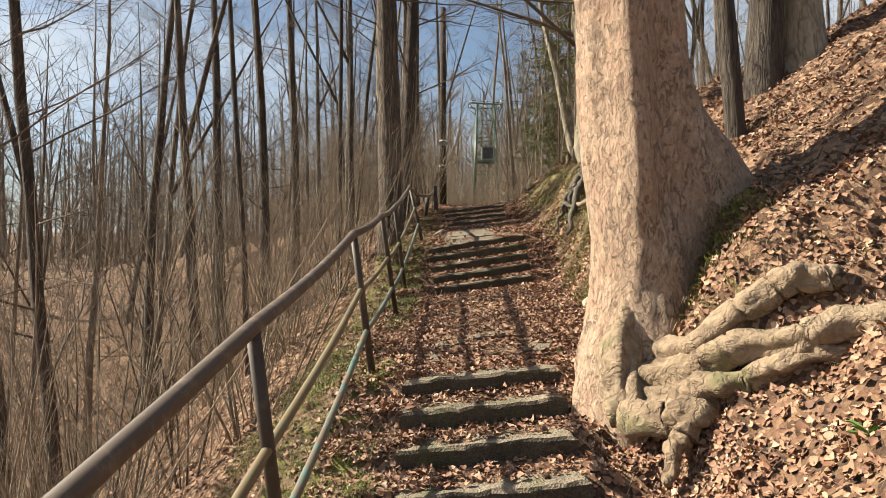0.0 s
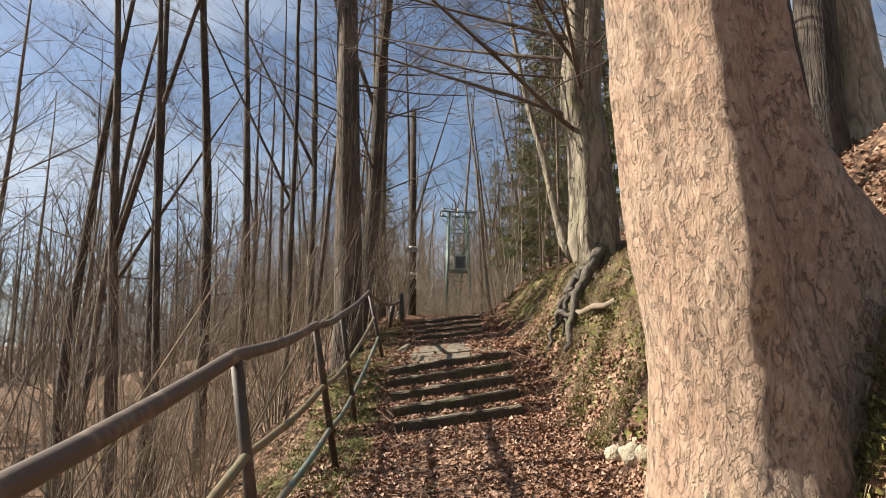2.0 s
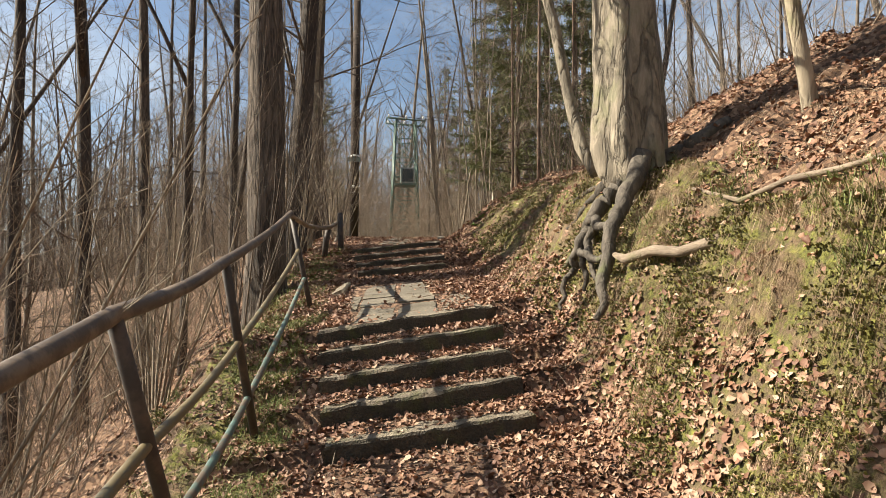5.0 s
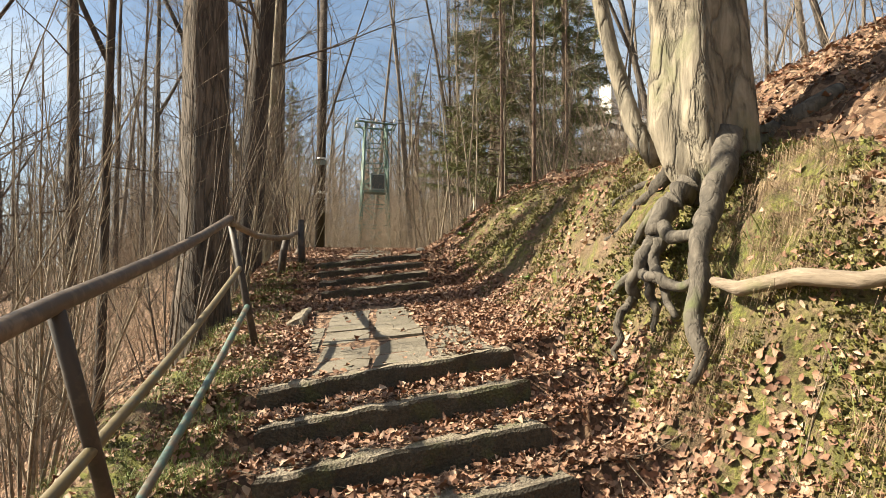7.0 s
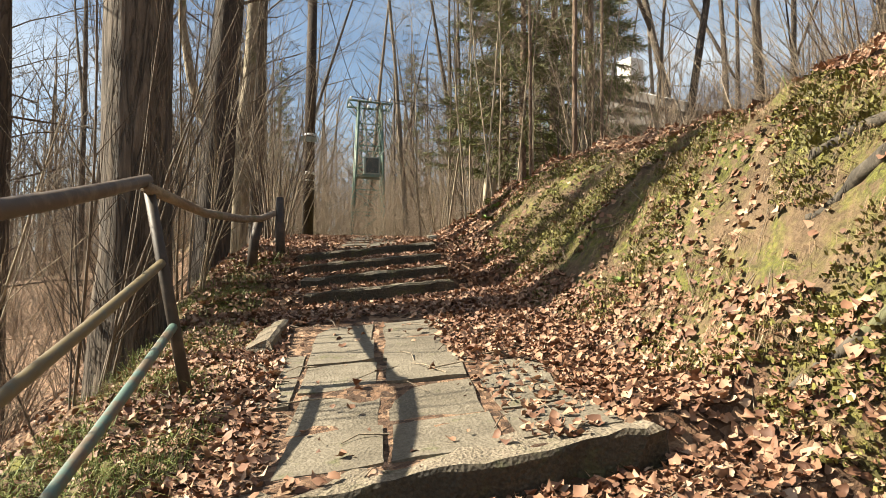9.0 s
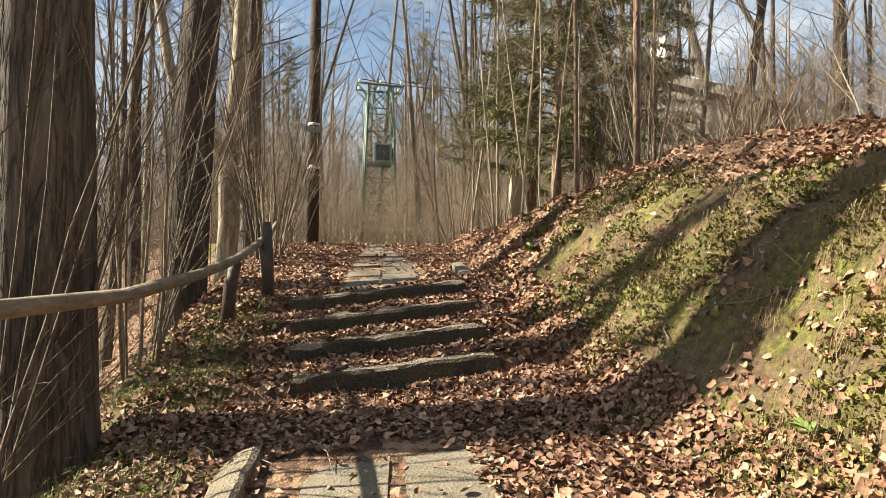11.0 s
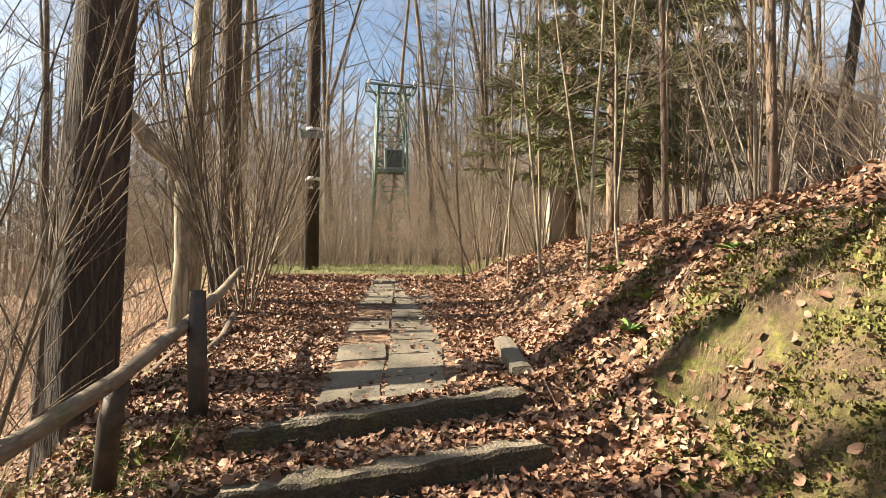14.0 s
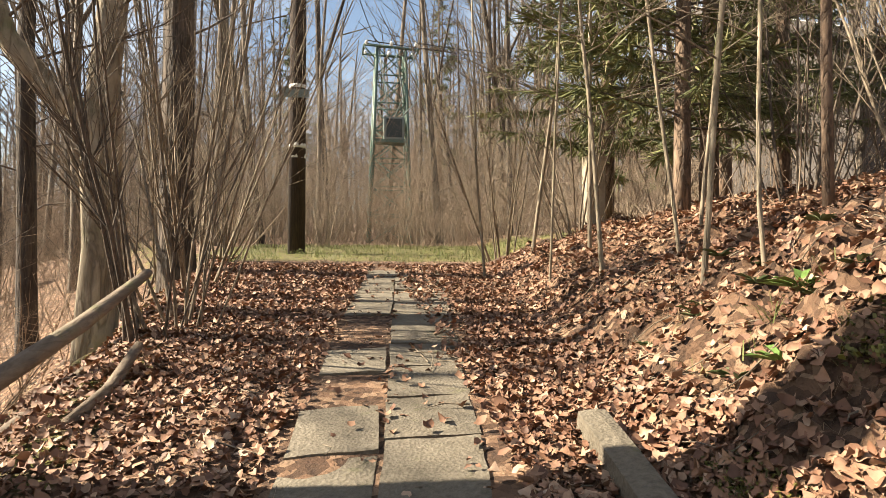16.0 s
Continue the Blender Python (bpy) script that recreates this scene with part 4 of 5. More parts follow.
# ---- the tree on bare roots above the second flight ----
def rooty_tree():
    t = thing("rooted_tree", "old tree standing on bare tangled roots over the bank", "tree", (2.5, 11.15, 3.2))
    L0 = t.location
    trunk = [(2.55, 11.1, 3.0), (2.52, 11.12, 3.25), (2.50, 11.15, 3.5), (2.52, 11.18, 4.1), (2.50, 11.2, 4.9), (2.42, 11.25, 5.6), (2.50, 11.3, 6.5), (2.62, 11.4, 8.0), (2.7, 11.6, 10.5), (2.6, 11.8, 13)]
    rr = [0.16, 0.27, 0.31, 0.29, 0.27, 0.26, 0.25, 0.22, 0.16, 0.05]
    fine, fr = [], []
    for i in range(len(trunk) - 1):
        for q in range(4):
            fine.append(Vector(trunk[i]).lerp(Vector(trunk[i + 1]), q / 4) - L0)
            fr.append(rr[i] + (rr[i + 1] - rr[i]) * q / 4)
    s = Shape()
    sides = 28
    for p, r0 in zip(fine, fr):
        for k in range(sides):
            th = 2 * math.pi * k / sides
            o = Vector((math.cos(th), math.sin(th), 0))
            g = 1 + (0.10 + 0.10 * smooth01((0.9 - p.z) / 0.9)) * math.cos(6 * th + p.z * 0.5 + 0.7 * noise.noise((p.z, 0, 0))) + 0.12 * noise.noise((o.x * 2, o.y * 2, p.z * 0.9)) + 0.04 * noise.noise((o.x * 9, o.y * 9, p.z * 3))
            s.v.append(p + o * r0 * g)
    for i in range(len(fine) - 1):
        for k in range(sides):
            k2 = (k + 1) % sides
            s.f.append((i * sides + k, i * sides + k2, (i + 1) * sides + k2, (i + 1) * sides + k))
    part("trunk", s, BARK_ROOTY, t)
    roots = [
        ([(2.46, 11.12, 3.35), (2.28, 11.06, 3.05), (2.10, 11.02, 2.80), (2.03, 11.02, 2.68)], (0.16, 0.12, 0.085, 0.06)),
        ([(2.10, 11.05, 2.85), (1.98, 11.2, 2.62), (1.86, 11.45, 2.40), (1.74, 11.66, 2.18)], (0.065, 0.048, 0.035, 0.015)),
        ([(2.05, 11.0, 2.75), (1.95, 11.02, 2.55), (1.92, 11.04, 2.38), (1.85, 11.03, 2.22), (1.80, 10.98, 2.05)], (0.075, 0.06, 0.045, 0.035, 0.015)),
        ([(2.08, 10.95, 2.78), (1.98, 10.86, 2.55), (1.97, 10.82, 2.38), (1.97, 10.80, 2.2)], (0.06, 0.045, 0.038, 0.02)),
        ([(2.0, 11.0, 2.62), (1.94, 10.85, 2.54), (1.95, 10.65, 2.50), (2.0, 10.42, 2.52)], (0.05, 0.045, 0.045, 0.04)),
        ([(2.50, 10.90, 3.40), (2.30, 10.68, 3.08), (2.12, 10.52, 2.80), (2.02, 10.42, 2.52), (1.92, 10.32, 2.25), (1.82, 10.22, 1.98)], (0.14, 0.105, 0.088, 0.08, 0.065, 0.035)),
        ([(2.12, 10.98, 2.85), (2.06, 10.78, 2.76), (2.10, 10.55, 2.76)], (0.065, 0.055, 0.05)),
        ([(2.42, 11.30, 3.35), (2.26, 11.6, 3.12), (2.18, 11.8, 2.98), (2.10, 11.95, 2.86)], (0.10, 0.06, 0.045, 0.02)),
        ([(2.45, 11.35, 3.35), (2.30, 11.75, 3.25), (2.22, 12.0, 3.16), (2.18, 12.15, 3.05)], (0.075, 0.05, 0.035, 0.015)),
        ([(2.20, 11.2, 2.98), (2.04, 11.48, 2.76), (1.96, 11.75, 2.60)], (0.055, 0.035, 0.018)),
        ([(2.02, 10.9, 2.6), (1.99, 10.72, 2.42), (2.0, 10.6, 2.3)], (0.04, 0.035, 0.025)),
        ([(2.7, 11.1, 3.3), (3.0, 11.0, 3.5), (3.4, 11.0, 3.8)], (0.2, 0.13, 0.05)),
    ]
    for j, (line, rads) in enumerate(roots):
        if j in (1, 7, 8, 9):              # these lie on the bank
            hug = [line[0]]
            for x, y, z in line[1:]:
                for k in range(18):
                    if height(x, y) < z - 0.02:
                        x += 0.02
                hug.append((x, y, z))
            line = hug
        fine, fr = [], []
        for i in range(len(line) - 1):
            for q in range(8):
                u = q / 8
                fine.append(Vector(line[i]).lerp(Vector(line[i + 1]), u) - L0 + Vector((noise.noise((i + u, j, 0)), noise.noise((0, i + u, j)), noise.noise((j, 0, i + u)))) * 0.06 + Vector((noise.noise((3 * (i + u), j, 5)), noise.noise((5, 3 * (i + u), j)), 0)) * 0.025)
                fr.append((rads[i] + (rads[i + 1] - rads[i]) * u) * (0.66 + 0.12 * noise.noise((4 * (i + u), j, 9))))
        part("root", Shape().tube(fine, fr, 14, 0.2, True, j), ROOT_GREY, t, "bare grey exposed root")
    stem = [Vector(p) - L0 for p in [(2.22, 11.2, 3.3), (2.12, 11.35, 3.55), (2.05, 11.5, 4.1), (1.95, 11.6, 4.8), (1.75, 11.8, 5.8), (1.6, 12.0, 7.0), (1.5, 12.3, 8.5)]]
    sr = [0.075, 0.065, 0.055, 0.05, 0.042, 0.03, 0.015]
    part("side_stem", Shape().tube(stem, sr, 9, 0.15), BARK_ROOTY, t, "thin side stem growing from the root collar")
    c = Shape()
    r = random.Random(31)
    branches(c, r, stem, sr, 10, 0.55, 1.6, 3, 5, 0.45, 0.5)
    up_line = [Vector(p) - L0 for p in trunk[4:]]
    branches(c, r, up_line, rr[4:], 28, 0.24, 3.8, 3, 6, 0.5, 0.085)
    for k in range(16):                   # long thin boughs arching over the way
        q = Vector((2.48, 11.25, 5.0 + 0.3 * k)) - L0
        a = radians(r.uniform(140, 250))
        line = curve_pts(q, (math.cos(a), math.sin(a), 0.35), r.uniform(3.8, 5.8), 8, 0.28, 500 + k, 0.02)
        lr = [0.036 - 0.0036 * j for j in range(len(line))]
        c.tube(line, lr, 6, cap=False)
        branches(c, r, line, lr, 14, 0.2, 1.6, 2, 4, 0.1, 0.45)
    part("crown", c, TWIG, t, "bare dark boughs and twigs")


rooty_tree()
pts = [(2.03, 10.32, 2.50), (2.02, 10.1, 2.46), (2.10, 9.8, 2.5), (2.14, 9.5, 2.47), (2.24, 9.2, 2.52), (2.30, 8.8, 2.5)]
log = new("fallen_branch", Shape().tube(pts, [0.022, 0.036, 0.04, 0.037, 0.042, 0.036], 12, 0.3).mesh("fallen_branch", WOOD_OLD))
tagged(log, "thick bare dead branch lying across the mossy bank", "branch")

for line, rad, lab in (([(-0.75, 17.9, 0), (-0.68, 18.6, 0), (-0.6, 19.4, 0)], 0.035, "rotten pole lying in leaves beside the shrubs"), ([(-0.35, 18.5, 0), (-0.32, 18.9, 0), (-0.3, 19.3, 0.1)], 0.03, "short grey branch leaning in the leaves")):
    pts = [(x, y, height(x, y) + rad * 0.8 + z) for x, y, z in line]
    tagged(new("fallen_branch", Shape().tube(pts, [rad, rad, rad * 0.8], 10, 0.25).mesh("fallen_branch", WOOD_OLD)), lab, "branch")

pts = [(x, y, height(x, y) + 0.05) for x, y in ((2.42, 9.85), (2.50, 9.4), (2.57, 9.0), (2.59, 8.6), (2.60, 8.25))]
tagged(new("fallen_branch", Shape().tube(pts, [0.012, 0.018, 0.02, 0.018, 0.012], 8, 0.25).mesh("fallen_branch", WOOD_OLD)), "long thin dead branch lying along the brow of the bank", "branch")


def bank_stone(x, y, size, seed):
    bm = bmesh.new()
    bmesh.ops.create_icosphere(bm, subdivisions=3, radius=1.0)
    for v in bm.verts:
        n = 1 + 0.25 * noise.noise(v.co * 1.4 + Vector((seed, 0, 0))) + 0.08 * noise.noise(v.co * 4 + Vector((0, seed, 0)))
        v.co = Vector((v.co.x * size * 0.8, v.co.y * size * 1.3, v.co.z * size * 0.75)) * n
    me = bpy.data.meshes.new("bank_stone")
    bm.to_mesh(me)
    bm.free()
    me.materials.append(POST_BEIGE)
    ob = new("bank_stone", me)
    ob.location = (x, y, height(x, y) + size * 0.2)
    tagged(ob, "weathered pale stone half buried at the foot of the bank", "stone", "stones of the bank")


for k, (x, y, size) in enumerate(((1.60, 7.50, 0.09), (1.67, 7.30, 0.11), (1.69, 7.08, 0.08))):
    bank_stone(x, y, size, 3.1 * k)

# trees on the upper bank
place(bare_tree("bank_tree", "stout furrowed tree on the upper bank", 41, 16, 0.30, (-0.02, 0.05), BARK_PALE, TWIG, 0.3, 22, 3.4, 2, 1, 0.03, 18, 1.5), 4.35, 8.2)
place(bare_tree("bank_tree", "dark tree on the upper bank", 42, 15, 0.20, (0.03, 0.0), BARK_DARK, TWIG, 0.3, 20, 3.2, 2, 1, 0.04, 14, 1.4), 3.75, 8.0)
place(bare_tree("bank_tree", "slim pale tree leaning over the bank", 43, 9, 0.065, (-0.18, -0.05), BARK_PALE, TWIG, 0.25, 14, 2.4, 3, 0, 0.05, 10, 1.3), 3.65, 10.2)
place(bare_tree("bank_tree", "slim dark tree on the upper bank", 44, 10, 0.11, (-0.05, 0.0), BARK_DARK, TWIG, 0.25, 14, 2.6, 2, 1, 0.06, 10, 1.3), 3.0, 6.9)
SAPS = [(2.50, 18.8, 0.028), (2.72, 18.5, 0.02), (2.65, 20.3, 0.03), (3.0, 19.8, 0.025), (2.9, 21.4, 0.035), (2.4, 21.0, 0.02), (3.5, 20.6, 0.03), (2.2, 22.4, 0.025), (3.3, 18.9, 0.02), (3.9, 18.6, 0.025), (2.75, 22.8, 0.04)]
for k, (x, y, rad) in enumerate(SAPS):
    place(bare_tree("sapling", "thin bare crooked sapling among dead leaves", 80 + k, 5.0 + 40 * rad, rad * 0.62, (0.09 * rng.uniform(-1, 1), 0.03), BARK_PALE, TWIG_PALE, 0.25, 18, 1.5, 3, 0, 0.12, 7, 1.2, "saplings of the bank"), x, y)


# ---- conifers ----
def conifer(name, label, seed, tall, rad, lo, size, needles, count=60, density=70):
    r = random.Random(seed)
    t = thing(name, label, "tree")
    n = 10
    trunk = curve_pts((0, 0, -0.3), (0.01, 0.01, 1), tall, n, 0.012, seed)
    radii = [rad * (1 - 0.9 * j / n) for j in range(n + 1)]
    part("trunk", Shape().tube(trunk, radii, 10, 0.12, True, seed), BARK_PINE, t)
    wood, green = Shape(), Shape()
    for k in range(count):
        f = lo + (1 - lo) * (k + r.random()) / count
        i = min(int(f * n), n - 1)
        p = trunk[i].lerp(trunk[i + 1], f * n - i)
        a = r.uniform(0, 6.28)
        length = size * (1.08 - f) / (1.08 - lo) * r.uniform(0.65, 1.1) + 0.15
        pts = curve_pts(p, (math.cos(a), math.sin(a), 0.1), length, 5, 0.12, r.uniform(0, 99), -0.1)
        wood.tube(pts, [0.016, 0.013, 0.01, 0.008, 0.006, 0.003], 4, cap=False)
        for q in range(int(density * length)):
            f2 = r.uniform(0.25, 1.0)
            j = min(int(f2 * 5), 4)
            b = pts[j].lerp(pts[j + 1], f2 * 5 - j)
            d = ((pts[j + 1] - pts[j]).normalized() * 0.8 + Vector((r.uniform(-1, 1), r.uniform(-1, 1), r.uniform(-0.9, 0.4)))).normalized()
            l2 = r.uniform(0.12, 0.34)
            side = d.cross(Vector((r.uniform(-1, 1), r.uniform(-1, 1), 1))).normalized() * r.uniform(0.006, 0.014)
            base = len(green.v)
            m = b + d * l2 * 0.5 + Vector((0, 0, -0.012))
            green.v += [b, m + side, b + d * l2, m - side]
            green.f.append((base, base + 1, base + 2, base + 3))
    part("crown", wood, TWIG, t)
    tagged(part("foliage", green, needles, t, "drooping dark green needle sprays", False), kind="stuff")
    return t


SPRUCE = "dense dark green spruce on the slope"
sp = [conifer("spruce", SPRUCE, 200, 9.5, 0.09, 0.12, 1.5, NEEDLE, 110, 140), conifer("spruce", SPRUCE, 201, 12.5, 0.12, 0.10, 1.8, NEEDLE, 120, 140)]
place(sp[0], 4.0, 21.8)
place(sp[1], 5.2, 23.4)
for x, y, i, sc in ((4.6, 25.2, 1, 1.0), (5.9, 23.0, 1, 0.8), (7.6, 27.0, 1, 1.0), (11.5, 40, 1, 1.2), (7.2, 60, 1, 1.3), (-2.5, 64, 1, 1.3)):
    copy_at(sp[i], x, y, rng.uniform(0, 360), sc)
pine = [conifer("pine", "tall thin pine with reddish bark", 210, 12, 0.038, 0.42, 1.4, NEEDLE_PINE, 40, 34), conifer("pine", "tall thin pine with reddish bark", 211, 18, 0.14, 0.6, 2.2, NEEDLE_PINE, 42, 34)]
place(pine[0], 3.43, 17.68)
place(pine[1], 8.0, 48)
for x, y, i, sc in ((3.20, 18.75, 0, 0.8), (4.9, 20.2, 0, 0.9), (10.5, 47, 1, 1.0), (12, 52, 1, 1.1), (6.9, 58, 1, 1.0), (14, 45, 1, 1.0), (-4.0, 60, 1, 1.0)):
    copy_at(pine[i], x, y, rng.uniform(0, 360), sc)


# ---- pole, pylon and wires ----
pole = thing("utility_pole", "dark tarred wooden utility pole with painted white marks", "pole", (0.0, 27.5, height(0.0, 27.5)))
zb = pole.location.z
part("shaft", Shape().tube([(0, 0, -0.5), (0, 0, 4), (0, 0, 12.2 - zb)], [0.15, 0.135, 0.11], 14, 0.03), POLE_WOOD, pole)
for z0, z1 in ((6.74, 6.80), (5.72, 5.80), (5.55, 5.62)):
    part("mark", Shape().tube([(0, 0, z0 - zb), (0, 0, z1 - zb)], [0.143, 0.142], 14, 0.0), WHITE_PAINT, pole, "faded white band")
part("sign_board", Shape().box((-0.24, -0.175, 6.56 - zb), (0.2, -0.152, 6.70 - zb)), BOX_GREY, pole, "small pale board", False)

pylon = thing("pylon", "green steel lattice pylon with a transformer box", "pylon", (2.55, 41.0, height(2.55, 41.0)))
zb = pylon.location.z
TOP = 11.5 - zb


def bar(shape, a, b, r=0.03):
    shape.tube([a, b], [r, r], 6)


half = lambda z: 0.75 - 0.24 * z / TOP
for sx in (-1, 1):
    for sy in (-1, 1):
        s = Shape()
        bar(s, (sx * half(-0.3), sy * half(-0.3), -0.3), (sx * half(TOP), sy * half(TOP), TOP), 0.06)
        part("leg", s, STEEL_GREEN, pylon)
for k in range(7):
    z0, z1 = TOP * k / 7, TOP * (k + 1) / 7
    for sx, sy, tx, ty in ((-1, -1, 1, -1), (1, -1, 1, 1), (1, 1, -1, 1), (-1, 1, -1, -1)):
        a0, a1 = half(z0), half(z1)
        for p, q, r0 in (((sx * a0, sy * a0, z0), (tx * a1, ty * a1, z1), 0.024), ((tx * a0, ty * a0, z0), (sx * a1, sy * a1, z1), 0.024), ((sx * a1, sy * a1, z1), (tx * a1, ty * a1, z1), 0.028)):
            part("brace", Shape().tube([p, q], [r0, r0], 6), STEEL_GREEN, pylon)
for yy in (-0.6, 0.6):
    s = Shape()
    bar(s, (-1.0, yy, TOP + 0.05), (1.0, yy * 0.9, TOP - 0.05), 0.05)
    bar(s, (-1.0, yy, TOP), (-0.45, yy * 0.8, TOP - 0.55), 0.025)
    bar(s, (1.0, yy, TOP), (0.45, yy * 0.8, TOP - 0.55), 0.025)
    arm = part("cross_arm", s, STEEL_GREEN, pylon)
    for xx in (-0.9, 0.0, 0.9):
        part("insulator", Shape().tube([(xx, yy, TOP + 0.02), (xx, yy, TOP + 0.12), (xx, yy, TOP + 0.2)], [0.04, 0.07, 0.03], 8), WHITE_PAINT, arm)
for xx in (-1.0, 1.0):
    s = Shape()
    bar(s, (xx, -0.6, TOP - 0.03 * xx), (xx, 0.6, TOP - 0.03 * xx), 0.035)
    part("arm_tie", s, STEEL_GREEN, pylon)
box = part("transformer_box", Shape().box((-0.28, -1.15, 8.05 - zb), (0.42, -0.55, 8.85 - zb)), BOX_GREY, pylon, "grey transformer box with a dark front", False)
part("box_front", Shape().box((-0.2, -1.17, 8.12 - zb), (0.36, -1.152, 8.78 - zb)), BOX_DARK, box, "", False)
part("platform", Shape().box((-0.6, -1.2, 7.93 - zb), (0.5, -0.5, 8.045 - zb)), STEEL_GREEN, pylon, "", False)
for xx in (-0.45, 0.15, 0.75):
    pts = [(xx, -0.6, TOP - 0.1), (xx + 0.1, -0.9, TOP - 0.9), (xx + 0.25, -1.0, 9.6 - zb), (xx * 0.4 + 0.05, -0.9, 8.87 - zb)]
    part("cable", Shape().tube(pts, [0.022] * 4, 6), BOX_GREY, pylon)


def wire(name, a, b, sag, r):
    a, b = Vector(a), Vector(b)
    pts = [a.lerp(b, i / 24) - Vector((0, 0, sag * 4 * (i / 24) * (1 - i / 24))) for i in range(25)]
    ob = new(name, Shape().tube(pts, [r] * 25, 5).mesh(name, WIRE))
    return tagged(ob, "thin dark overhead power cable", "cable", "overhead cables")


for xx in (-0.9, 0.9):
    wire("power_cable", (2.55 + xx, 40.4, 11.7), (26 + xx, 46, 13.0), 0.5, 0.02)
wire("power_cable", (2.0, 40.4, 11.65), (0.0, 27.5, 11.9), 0.4, 0.015)


# ---- house up the hill ----
hz = height(11.4, 29.3)
house = thing("house", "white plastered house with a pale sloping roof up the hill", "house", (11.4, 29.3, hz))
house.rotation_euler = (0, 0, radians(20))
s = Shape()
for x in (-1.6, 1.6):
    s.v += [Vector((x, -1.7, -2)), Vector((x, 1.7, -2)), Vector((x, 1.7, 9.5 - hz)), Vector((x, -1.7, 8.06 - hz))]
s.f += [(0, 1, 2, 3), (7, 6, 5, 4), (0, 4, 5, 1), (1, 5, 6, 2), (2, 6, 7, 3), (3, 7, 4, 0)]
part("wall", s, ROOF_EDGE, house, "dark boarded gable wall", False)
m = Matrix.Translation((0.0, 0.0, 8.87 - hz)) @ Matrix.Rotation(math.atan2(1.44, 3.4), 4, "X")
roof = part("roof", Shape().box((-1.9, -2.3, -0.05), (1.9, 2.2, 0.08), m), ROOF, house, "pale grey sheet roof", False)
part("fascia", Shape().box((-1.96, -2.32, -0.2), (-1.905, 2.22, 0.06), m), ROOF_EDGE, roof, "", False)
part("chimney", Shape().box((-0.9, 1.0, 9.0 - hz), (-0.3, 1.6, 10.5 - hz)), PLASTER, house, "white plastered chimney block", False)

cp = new("concrete_post", Shape().box((3.83, 23.9, height(3.95, 24.0) - 0.2), (4.07, 24.1, height(3.95, 24.0) + 0.85)).mesh("concrete_post", POST_BEIGE, False))
tagged(cp, "short beige concrete post among the saplings", "post")


